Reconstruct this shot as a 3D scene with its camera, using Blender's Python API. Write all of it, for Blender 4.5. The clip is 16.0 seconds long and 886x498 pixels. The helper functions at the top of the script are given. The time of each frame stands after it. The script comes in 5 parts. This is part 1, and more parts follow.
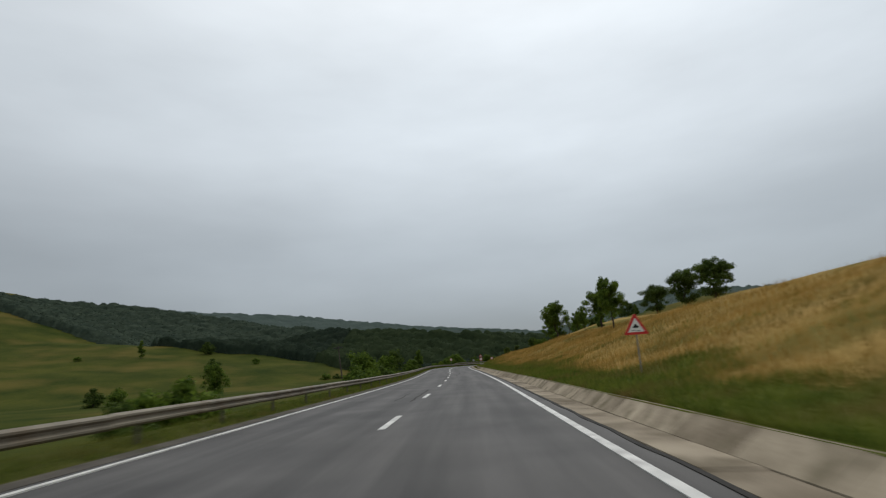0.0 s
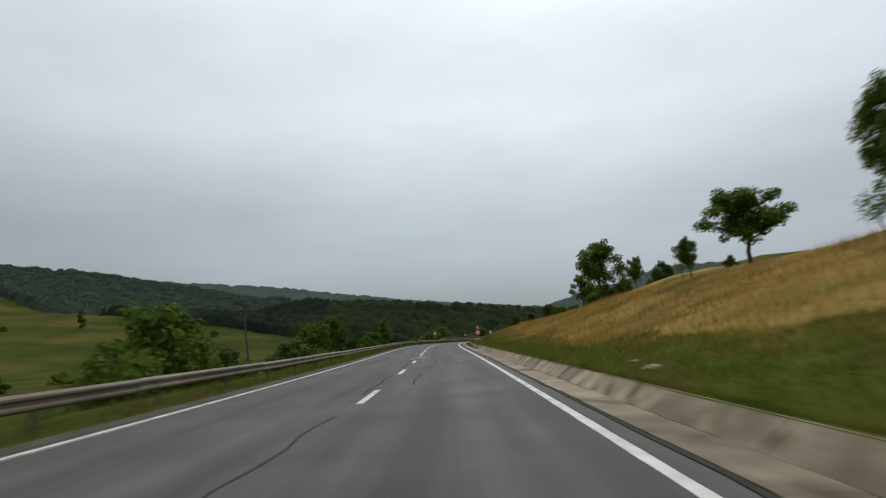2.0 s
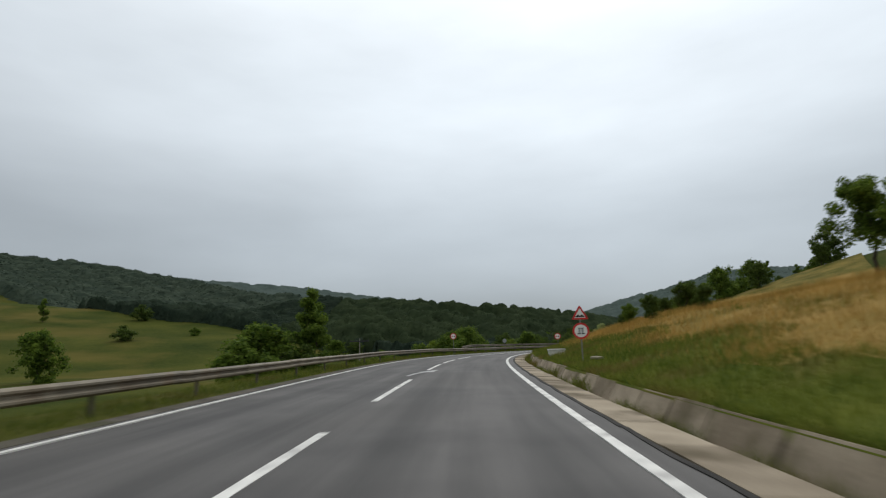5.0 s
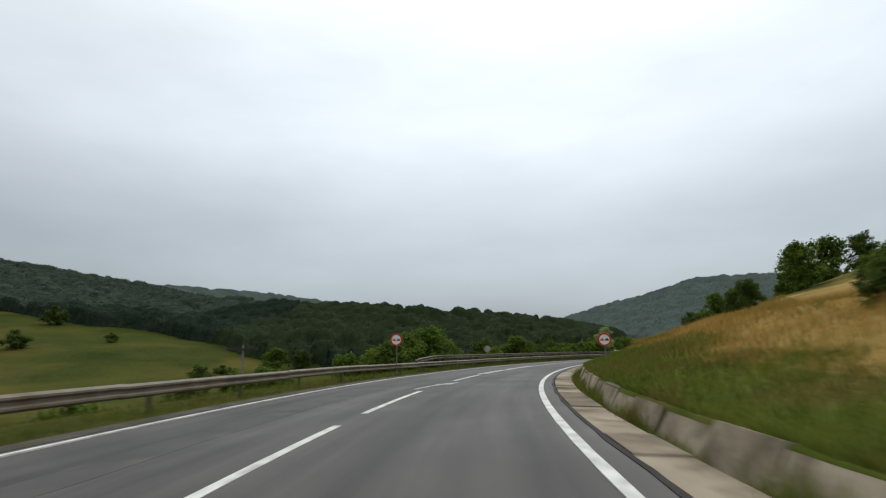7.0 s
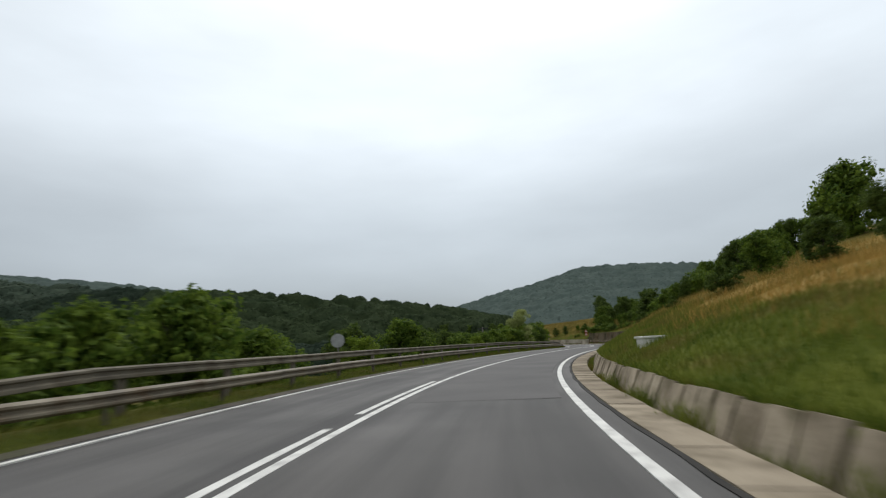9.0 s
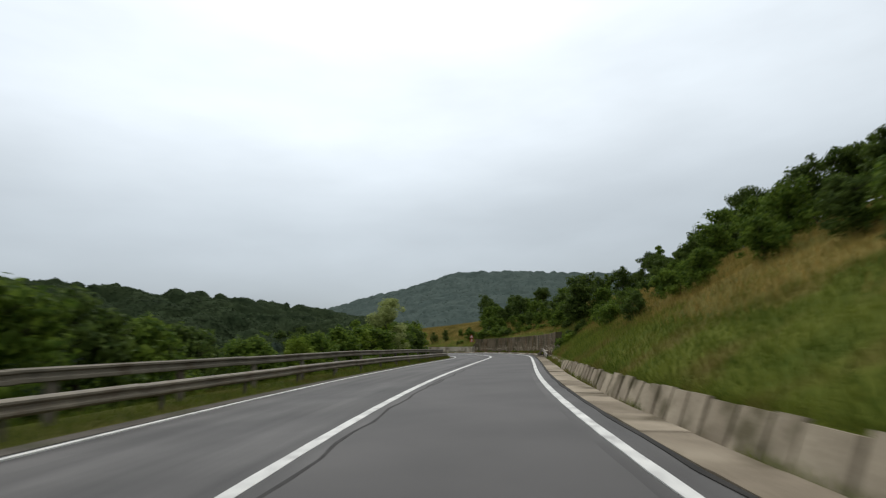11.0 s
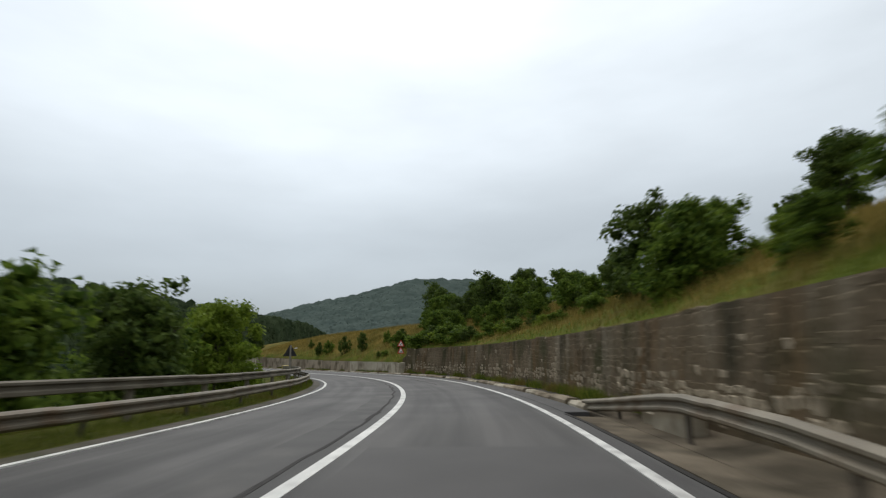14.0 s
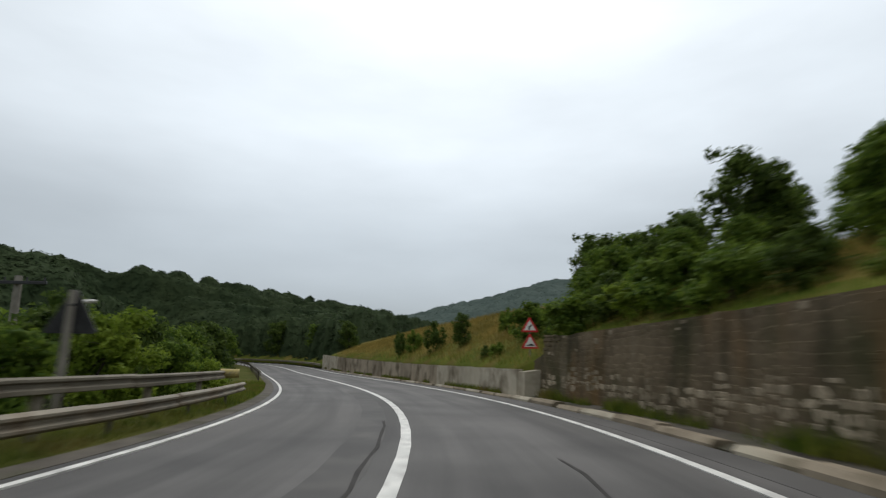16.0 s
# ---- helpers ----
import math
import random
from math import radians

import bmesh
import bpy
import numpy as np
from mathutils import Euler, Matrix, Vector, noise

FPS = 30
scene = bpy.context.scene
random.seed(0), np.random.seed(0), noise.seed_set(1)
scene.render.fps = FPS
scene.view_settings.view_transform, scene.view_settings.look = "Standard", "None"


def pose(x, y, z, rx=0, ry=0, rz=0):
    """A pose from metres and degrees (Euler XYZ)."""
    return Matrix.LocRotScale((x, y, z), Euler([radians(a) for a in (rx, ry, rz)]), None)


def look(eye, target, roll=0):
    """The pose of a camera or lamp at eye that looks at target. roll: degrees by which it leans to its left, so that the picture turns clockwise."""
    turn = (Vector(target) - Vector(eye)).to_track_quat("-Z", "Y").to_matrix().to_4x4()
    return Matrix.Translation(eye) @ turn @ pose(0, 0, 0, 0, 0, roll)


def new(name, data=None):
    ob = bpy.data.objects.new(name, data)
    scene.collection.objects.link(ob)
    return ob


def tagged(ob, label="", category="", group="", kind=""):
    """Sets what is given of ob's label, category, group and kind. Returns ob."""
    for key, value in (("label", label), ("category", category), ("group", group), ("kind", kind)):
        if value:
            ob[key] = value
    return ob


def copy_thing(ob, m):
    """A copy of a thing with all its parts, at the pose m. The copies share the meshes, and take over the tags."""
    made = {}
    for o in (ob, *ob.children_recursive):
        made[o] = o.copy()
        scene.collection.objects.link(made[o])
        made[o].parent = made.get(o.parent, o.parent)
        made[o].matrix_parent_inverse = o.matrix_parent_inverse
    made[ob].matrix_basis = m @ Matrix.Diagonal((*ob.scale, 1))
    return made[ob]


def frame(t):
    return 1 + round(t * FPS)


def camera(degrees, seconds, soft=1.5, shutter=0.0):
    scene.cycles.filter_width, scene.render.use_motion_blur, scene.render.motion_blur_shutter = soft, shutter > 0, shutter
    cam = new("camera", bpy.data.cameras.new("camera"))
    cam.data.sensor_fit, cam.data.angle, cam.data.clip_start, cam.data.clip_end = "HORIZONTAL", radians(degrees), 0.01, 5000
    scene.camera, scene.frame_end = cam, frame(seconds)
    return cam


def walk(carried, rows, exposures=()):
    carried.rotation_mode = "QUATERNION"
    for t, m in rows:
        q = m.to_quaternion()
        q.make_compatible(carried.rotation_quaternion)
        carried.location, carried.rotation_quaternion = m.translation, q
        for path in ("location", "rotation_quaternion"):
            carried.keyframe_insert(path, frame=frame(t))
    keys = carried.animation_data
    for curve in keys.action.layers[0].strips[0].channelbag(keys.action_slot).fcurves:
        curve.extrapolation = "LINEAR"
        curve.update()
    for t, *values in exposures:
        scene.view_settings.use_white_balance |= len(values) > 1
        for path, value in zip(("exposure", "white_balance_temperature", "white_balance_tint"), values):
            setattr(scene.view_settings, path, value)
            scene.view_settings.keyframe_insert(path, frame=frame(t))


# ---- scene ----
# camera: seconds, place, tilt, roll, heading
PATH = [
    (0.0, 2.01, 3.131, 1.224, 102.139, -3.829, -0.386),
    (0.5, 2.437, 13.608, 1.214, 102.039, -3.508, -1.292),
    (1.0, 2.849, 24.398, 1.201, 101.609, -3.883, -1.505),
    (1.5, 3.371, 34.995, 1.189, 100.204, -3.316, -1.38),
    (2.0, 3.739, 45.103, 1.176, 99.54, -3.141, -1.085),
    (2.5, 4.014, 54.413, 1.175, 100.643, -2.855, -0.627),
    (3.0, 4.387, 63.119, 1.19, 100.626, -3.029, 0.073),
    (3.5, 4.449, 71.631, 1.22, 100.543, -2.403, 0.596),
    (4.0, 4.501, 79.943, 1.263, 100.459, -2.044, 1.177),
    (4.5, 4.531, 88.051, 1.305, 100.376, -1.813, 1.685),
    (5.0, 4.551, 95.854, 1.35, 100.292, -1.619, 2.048),
    (5.5, 4.592, 103.438, 1.397, 100.209, -1.385, 2.061),
    (6.0, 4.711, 110.904, 1.45, 100.768, -1.19, 1.253),
    (6.5, 5.14, 118.371, 1.506, 101.54, -1.519, 0.242),
    (7.0, 5.536, 125.827, 1.563, 101.07, -1.575, -1.011),
    (7.5, 6.215, 133.193, 1.608, 100.531, -1.598, -2.532),
    (8.0, 7.125, 140.487, 1.634, 100.971, -2.569, -6.542),
    (8.5, 8.46, 147.663, 1.643, 100.334, -2.742, -9.922),
    (9.0, 10.05, 154.743, 1.633, 99.842, -2.968, -12.757),
    (9.5, 12.084, 161.716, 1.617, 99.855, -2.446, -15.96),
    (10.0, 14.518, 168.555, 1.598, 99.867, -2.208, -19.249),
    (10.5, 17.35, 175.248, 1.576, 99.879, -2.16, -22.833),
    (11.0, 20.58, 181.814, 1.55, 99.891, -2.286, -26.078),
    (11.5, 24.159, 188.284, 1.52, 99.904, -2.632, -28.841),
    (12.0, 28.092, 194.643, 1.486, 101.972, -3.228, -30.705),
    (12.5, 32.284, 200.969, 1.449, 100.705, -2.589, -30.312),
    (13.0, 36.584, 207.362, 1.397, 101.141, -2.515, -30.754),
    (13.5, 40.914, 213.834, 1.327, 100.975, -2.073, -31.07),
    (14.0, 45.166, 220.406, 1.24, 101.209, -0.783, -30.16),
    (14.5, 49.25, 227.175, 1.136, 101.506, 0.569, -28.408),
    (15.0, 53.169, 234.138, 1.031, 102.076, 0.713, -25.702),
    (15.5, 56.584, 241.409, 0.941, 101.118, 1.239, -20.848),
    (16.0, 59.388, 249.005, 0.869, 101.926, 0.62, -15.253),
]
cam = camera(79.13, 16.0, soft=1.2, shutter=0.45)
# light
EXPOSURES = ((0.0, -0.15), (1.0, -0.12), (3.0, 0.0), (5.5, 0.1), (8.5, 0.2), (12.5, 0.2), (16.0, 0.12))
SKY_LOW, SKY_MID, SKY_HIGH, SKY_TOP = (0.300, 0.338, 0.366), (0.490, 0.545, 0.590), (0.735, 0.80, 0.855), (0.92, 1.00, 1.055)
SKY_STRENGTH, SUN_STRENGTH = 1.0, 0.8
# the road's plan: bend (per km of way) every 14 m, height every 40 m
BEND = [-1.46, -1.16, -0.78, 0.07, 0.67, 0.78, 0.54, 0.7, 0.26, -1.07, -1.99, -7.71, -8.61, -6.18, -7.7, -5.3, -4.72, 0.67, 0.07, 9.58, 10.08, 17.12, 9.22, 2.67, 0.34, -1.03, 5, 14, 20, 20, 20, 18, 16]
RISE = [-0.004, -0.042, -0.093, 0.117, 0.42, 0.329, 0.147, -0.392, -0.56, -0.45, 0.5, 0.5]
HALF_L, HALF_R = 3.97, 3.91
walk(cam, [(r[0], pose(r[1], r[2], r[3], r[4], 0, r[6]) @ pose(0, 0, 0, 0, 0, r[5])) for r in PATH],
     exposures=EXPOSURES)

# ---- world: grey overcast sky, brighter overhead and towards the hidden sun ----
SUN_DIR = Vector((0.30, 0.80, 0.95)).normalized()
world = bpy.data.worlds.new("overcast_sky")
scene.world = world
world.use_nodes = True
wn, wl = world.node_tree.nodes, world.node_tree.links
wn.clear()
w_out = wn.new("ShaderNodeOutputWorld")
w_bg = wn.new("ShaderNodeBackground")
w_sky = wn.new("ShaderNodeTexSky")
w_sky.sky_type = "NISHITA"
w_sky.sun_disc = False
w_sky.sun_elevation = math.asin(SUN_DIR.z)
w_sky.sun_rotation = math.atan2(SUN_DIR.x, SUN_DIR.y)
w_co = wn.new("ShaderNodeTexCoord")
w_sep = wn.new("ShaderNodeSeparateXYZ")
wl.new(w_co.outputs["Generated"], w_sep.inputs[0])
w_ramp = wn.new("ShaderNodeValToRGB")
w_ramp.color_ramp.interpolation = "EASE"
for pos, col in ((0.0, SKY_LOW), (0.17, SKY_MID), (0.42, SKY_HIGH), (1.0, SKY_TOP)):
    el = w_ramp.color_ramp.elements.new(pos)
    el.color = (*col, 1)
w_ramp.color_ramp.elements.remove(w_ramp.color_ramp.elements[0])
w_ramp.color_ramp.elements.remove(w_ramp.color_ramp.elements[-1])
wl.new(w_sep.outputs["Z"], w_ramp.inputs[0])
w_map = wn.new("ShaderNodeMapping")
w_map.inputs["Scale"].default_value = (1.0, 1.0, 3.2)
wl.new(w_co.outputs["Generated"], w_map.inputs[0])
w_noise = wn.new("ShaderNodeTexNoise")
w_noise.inputs["Scale"].default_value = 2.2
w_noise.inputs["Detail"].default_value = 5
w_noise.inputs["Roughness"].default_value = 0.5
wl.new(w_map.outputs[0], w_noise.inputs["Vector"])
w_rng = wn.new("ShaderNodeMapRange")
w_rng.inputs["From Min"].default_value, w_rng.inputs["From Max"].default_value = 0.3, 0.7
w_rng.inputs["To Min"].default_value, w_rng.inputs["To Max"].default_value = 0.90, 1.08
wl.new(w_noise.outputs["Fac"], w_rng.inputs["Value"])
w_dot = wn.new("ShaderNodeVectorMath")
w_dot.operation = "DOT_PRODUCT"
w_dot.inputs[1].default_value = SUN_DIR
wl.new(w_co.outputs["Generated"], w_dot.inputs[0])
w_sunr = wn.new("ShaderNodeMapRange")
w_sunr.inputs["From Min"].default_value, w_sunr.inputs["From Max"].default_value = 0.45, 1.0
w_sunr.inputs["To Min"].default_value, w_sunr.inputs["To Max"].default_value = 0.76, 1.24
wl.new(w_dot.outputs["Value"], w_sunr.inputs["Value"])
w_mul = wn.new("ShaderNodeMath")
w_mul.operation = "MULTIPLY"
wl.new(w_rng.outputs[0], w_mul.inputs[0])
wl.new(w_sunr.outputs[0], w_mul.inputs[1])
w_cloud = wn.new("ShaderNodeVectorMath")
w_cloud.operation = "SCALE"
wl.new(w_ramp.outputs[0], w_cloud.inputs[0])
wl.new(w_mul.outputs[0], w_cloud.inputs["Scale"])
w_skys = wn.new("ShaderNodeVectorMath")
w_skys.operation = "SCALE"
w_skys.inputs["Scale"].default_value = 0.08
wl.new(w_sky.outputs[0], w_skys.inputs[0])
w_mix = wn.new("ShaderNodeMix")
w_mix.data_type = "RGBA"
w_mix.inputs[0].default_value = 0.94
wl.new(w_skys.outputs[0], w_mix.inputs[6])
wl.new(w_cloud.outputs[0], w_mix.inputs[7])
wl.new(w_mix.outputs[2], w_bg.inputs[0])
w_bg.inputs[1].default_value = SKY_STRENGTH
wl.new(w_bg.outputs[0], w_out.inputs[0])

sun_data = bpy.data.lights.new("sun", "SUN")
sun_data.energy, sun_data.angle, sun_data.color = SUN_STRENGTH, radians(30), (1.0, 0.97, 0.92)
sun = new("sun", sun_data)
sun.matrix_world = look((0, 0, 60), Vector((0, 0, 60)) - SUN_DIR)

# ---- materials ----
def material(name, dark, light, scale=3.0, rough=0.8, bump=0.3, fine=60.0, metal=0.0, island=0.0, piece=0.0, through_light=0.0,
             stain=None, stain_scale=0.4, dist=0.02, sheen=0.3, placed=False):
    """Two-scale noise between two colours, with relief; island / piece: how much each island or object differs; placed: by the place in the world."""
    m = bpy.data.materials.new(name)
    m.use_nodes = True
    n, l = m.node_tree.nodes, m.node_tree.links
    b = n["Principled BSDF"]
    b.inputs["Roughness"].default_value = rough
    b.inputs["Metallic"].default_value = metal
    b.inputs["Specular IOR Level"].default_value = 0.06 if island else sheen
    co = n.new("ShaderNodeTexCoord")
    big, small = n.new("ShaderNodeTexNoise"), n.new("ShaderNodeTexNoise")
    big.inputs["Scale"].default_value, big.inputs["Detail"].default_value = scale, 6
    small.inputs["Scale"].default_value, small.inputs["Detail"].default_value = fine, 3
    where = n.new("ShaderNodeNewGeometry").outputs["Position"] if placed else co.outputs["Object"]
    for t in (big, small):
        l.new(where, t.inputs["Vector"])
    add = n.new("ShaderNodeMath")
    add.operation = "MULTIPLY_ADD"
    l.new(small.outputs["Fac"], add.inputs[0])
    add.inputs[1].default_value = 0.35
    l.new(big.outputs["Fac"], add.inputs[2])
    fac = add.outputs[0]
    if island or piece:
        geo = n.new("ShaderNodeNewGeometry" if island else "ShaderNodeObjectInfo")
        out = geo.outputs["Random Per Island"] if island else geo.outputs["Random"]
        add2 = n.new("ShaderNodeMath")
        add2.operation = "MULTIPLY_ADD"
        l.new(out, add2.inputs[0])
        add2.inputs[1].default_value = island or piece
        l.new(fac, add2.inputs[2])
        sub = n.new("ShaderNodeMath")
        sub.operation = "SUBTRACT"
        l.new(add2.outputs[0], sub.inputs[0])
        sub.inputs[1].default_value = (island or piece) / 2
        fac = sub.outputs[0]
    rng = n.new("ShaderNodeMapRange")
    rng.inputs["From Min"].default_value, rng.inputs["From Max"].default_value = 0.42, 0.92
    l.new(fac, rng.inputs["Value"])
    mix = n.new("ShaderNodeMix")
    mix.data_type = "RGBA"
    mix.inputs[6].default_value, mix.inputs[7].default_value = (*dark, 1), (*light, 1)
    l.new(rng.outputs[0], mix.inputs[0])
    colour = mix.outputs[2]
    if stain:
        st = n.new("ShaderNodeTexNoise")
        st.inputs["Scale"].default_value, st.inputs["Detail"].default_value = stain_scale, 8
        l.new(where, st.inputs["Vector"])
        sr = n.new("ShaderNodeMapRange")
        sr.inputs["From Min"].default_value, sr.inputs["From Max"].default_value = 0.50, 0.68
        l.new(st.outputs["Fac"], sr.inputs["Value"])
        mix2 = n.new("ShaderNodeMix")
        mix2.data_type = "RGBA"
        l.new(sr.outputs[0], mix2.inputs[0])
        l.new(colour, mix2.inputs[6])
        mix2.inputs[7].default_value = (*stain, 1)
        colour = mix2.outputs[2]
    l.new(colour, b.inputs["Base Color"])
    if bump:
        bp = n.new("ShaderNodeBump")
        bp.inputs["Strength"].default_value, bp.inputs["Distance"].default_value = bump, dist
        l.new(add.outputs[0], bp.inputs["Height"])
        l.new(bp.outputs[0], b.inputs["Normal"])
    if through_light:
        tr = n.new("ShaderNodeBsdfTranslucent")
        l.new(colour, tr.inputs["Color"])
        ms = n.new("ShaderNodeMixShader")
        ms.inputs[0].default_value = through_light
        l.new(b.outputs[0], ms.inputs[1])
        l.new(tr.outputs[0], ms.inputs[2])
        l.new(ms.outputs[0], n["Material Output"].inputs["Surface"])
    return m


M_ASPHALT = material("asphalt", (0.053, 0.050, 0.048), (0.104, 0.099, 0.094), 0.45, 0.74, 0.5, 160, stain=(0.078, 0.073, 0.068), stain_scale=0.12, dist=0.006)
# worn wheel tracks and long streaks that follow the lanes: lat and way are stored on the road's corners
a_n, a_l = M_ASPHALT.node_tree.nodes, M_ASPHALT.node_tree.links
a_at = a_n.new("ShaderNodeAttribute")
a_at.attribute_name = "way"
a_map = a_n.new("ShaderNodeMapping")
a_map.inputs["Scale"].default_value = (1.5, 0.07, 1.0)
a_l.new(a_at.outputs["Vector"], a_map.inputs[0])
a_st = a_n.new("ShaderNodeTexNoise")
a_st.inputs["Scale"].default_value, a_st.inputs["Detail"].default_value = 1.0, 5
a_l.new(a_map.outputs[0], a_st.inputs["Vector"])
a_sep = a_n.new("ShaderNodeSeparateXYZ")
a_l.new(a_at.outputs["Vector"], a_sep.inputs[0])
a_wave = a_n.new("ShaderNodeMath")
a_wave.operation = "SINE"
a_ph = a_n.new("ShaderNodeMath")
a_ph.operation = "MULTIPLY"
a_ph.inputs[1].default_value = 3.2
a_l.new(a_sep.outputs["X"], a_ph.inputs[0])
a_l.new(a_ph.outputs[0], a_wave.inputs[0])
a_sum = a_n.new("ShaderNodeMath")
a_sum.operation = "MULTIPLY_ADD"
a_sum.inputs[1].default_value = 0.05
a_l.new(a_wave.outputs[0], a_sum.inputs[0])
a_l.new(a_st.outputs["Fac"], a_sum.inputs[2])
a_rng = a_n.new("ShaderNodeMapRange")
a_rng.inputs["From Min"].default_value, a_rng.inputs["From Max"].default_value = 0.34, 0.66
a_rng.inputs["To Min"].default_value, a_rng.inputs["To Max"].default_value = 0.66, 1.24
a_l.new(a_sum.outputs[0], a_rng.inputs["Value"])
a_mul = a_n.new("ShaderNodeVectorMath")
a_mul.operation = "SCALE"
a_bsdf = a_n["Principled BSDF"]
a_l.new(a_bsdf.inputs["Base Color"].links[0].from_socket, a_mul.inputs[0])
a_l.new(a_rng.outputs[0], a_mul.inputs["Scale"])
a_l.new(a_mul.outputs[0], a_bsdf.inputs["Base Color"])
M_PATCH = material("darker_patched_asphalt", (0.046, 0.044, 0.042), (0.078, 0.074, 0.070), 0.8, 0.75, 0.4, 140, stain=(0.092, 0.086, 0.080), stain_scale=0.9, dist=0.005)
M_TAR = material("tar", (0.038, 0.036, 0.034), (0.066, 0.063, 0.060), 4, 0.9, 0.2, 80, sheen=0.1)
M_PAINT = material("road_paint", (0.50, 0.50, 0.47), (0.80, 0.79, 0.74), 2.5, 0.6, 0.3, 70, stain=(0.40, 0.39, 0.37), stain_scale=3.0, dist=0.004)
M_WORN = material("worn_road_paint", (0.22, 0.22, 0.22), (0.55, 0.55, 0.53), 5, 0.65, 0.3, 50, dist=0.004)
M_CONCRETE = material("weathered_concrete", (0.190, 0.156, 0.112), (0.380, 0.322, 0.240), 0.9, 0.92, 0.5, 30, piece=0.40, stain=(0.120, 0.098, 0.064), stain_scale=0.8, sheen=0.1)
M_CONCRETE_NEW = material("pale_concrete", (0.30, 0.262, 0.195), (0.50, 0.45, 0.35), 1.0, 0.9, 0.4, 40, piece=0.3, stain=(0.19, 0.16, 0.11), stain_scale=0.9)
M_DIRTY = material("dirt_covered_concrete", (0.075, 0.062, 0.045), (0.210, 0.175, 0.128), 0.8, 0.95, 0.7, 22, piece=0.2, stain=(0.055, 0.048, 0.034), stain_scale=0.7, dist=0.03, sheen=0.06)
M_SLAB = material("stained_slab_concrete", (0.185, 0.152, 0.108), (0.430, 0.366, 0.272), 1.1, 0.95, 0.6, 18, piece=0.35, stain=(0.130, 0.112, 0.070), stain_scale=1.5, dist=0.03, sheen=0.06)
M_STEEL = material("weathered_galvanised_steel", (0.120, 0.102, 0.074), (0.235, 0.205, 0.150), 1.6, 0.6, 0.15, 30, metal=0.1, piece=0.3, stain=(0.140, 0.100, 0.060), stain_scale=1.4)
M_STEEL_OLD = material("dull_painted_rail", (0.105, 0.092, 0.068), (0.210, 0.185, 0.138), 1.6, 0.75, 0.2, 30, piece=0.3, stain=(0.098, 0.078, 0.050), stain_scale=1.2)
M_POSTDARK = material("rusty_post", (0.05, 0.042, 0.034), (0.11, 0.092, 0.072), 3, 0.8, 0.3, 30)
M_YELLOW = material("yellow_paint", (0.30, 0.23, 0.07), (0.46, 0.37, 0.13), 6, 0.6, 0.1, stain=(0.20, 0.17, 0.10), stain_scale=4)
M_STONE = material("rubble_stone", (0.086, 0.067, 0.043), (0.205, 0.162, 0.108), 0.8, 0.95, 0.7, 9, piece=0.22, stain=(0.070, 0.066, 0.035), stain_scale=0.5, dist=0.03, sheen=0.05, placed=True)
M_STONE_PALE = material("pale_rubble_stone", (0.150, 0.122, 0.082), (0.410, 0.345, 0.250), 1.3, 0.95, 0.7, 9, piece=0.3, stain=(0.095, 0.078, 0.048), stain_scale=0.9, dist=0.03, sheen=0.05, placed=True)
M_MORTAR = material("dark_mortar", (0.082, 0.064, 0.042), (0.180, 0.142, 0.094), 0.8, 0.95, 0.8, 8, stain=(0.070, 0.064, 0.035), stain_scale=0.5, dist=0.04, sheen=0.05)


def runs(m, colour, scale, low, high, offset):
    """Stains that run down a wall, by the place in the world."""
    n, l = m.node_tree.nodes, m.node_tree.links
    b = n["Principled BSDF"]
    mp = n.new("ShaderNodeMapping")
    mp.inputs["Scale"].default_value = (scale, scale, scale * 0.3)
    mp.inputs["Location"].default_value = (offset, 0, 0)
    l.new(n.new("ShaderNodeNewGeometry").outputs["Position"], mp.inputs[0])
    ns = n.new("ShaderNodeTexNoise")
    ns.inputs["Scale"].default_value, ns.inputs["Detail"].default_value = 1.0, 7
    l.new(mp.outputs[0], ns.inputs["Vector"])
    mr = n.new("ShaderNodeMapRange")
    mr.inputs["From Min"].default_value, mr.inputs["From Max"].default_value = low, high
    mr.inputs["To Max"].default_value = 0.85
    l.new(ns.outputs["Fac"], mr.inputs["Value"])
    mx = n.new("ShaderNodeMix")
    mx.data_type = "RGBA"
    l.new(mr.outputs[0], mx.inputs[0])
    l.new(b.inputs["Base Color"].links[0].from_socket, mx.inputs[6])
    mx.inputs[7].default_value = (*colour, 1)
    l.new(mx.outputs[2], b.inputs["Base Color"])


for m in (M_STONE, M_MORTAR):
    runs(m, (0.165, 0.100, 0.048), 0.55, 0.54, 0.70, 3.0)
    runs(m, (0.240, 0.205, 0.150), 0.8, 0.58, 0.74, 17.0)
    runs(m, (0.040, 0.037, 0.024), 1.1, 0.52, 0.68, 31.0)
M_GRAVEL = material("dark_gravel_shoulder", (0.048, 0.042, 0.034), (0.120, 0.105, 0.084), 1.5, 0.95, 0.8, 45, stain=(0.055, 0.055, 0.026), stain_scale=0.8)
M_MEADOW = material("meadow", (0.024, 0.040, 0.008), (0.078, 0.084, 0.017), 0.05, 0.95, 0.6, 0.9, stain=(0.108, 0.092, 0.024), stain_scale=0.028, dist=0.2, sheen=0.02)
M_VERGE = material("verge_soil", (0.040, 0.050, 0.010), (0.105, 0.100, 0.028), 0.6, 0.95, 0.8, 9, stain=(0.055, 0.070, 0.012), stain_scale=0.25, dist=0.08, sheen=0.03)
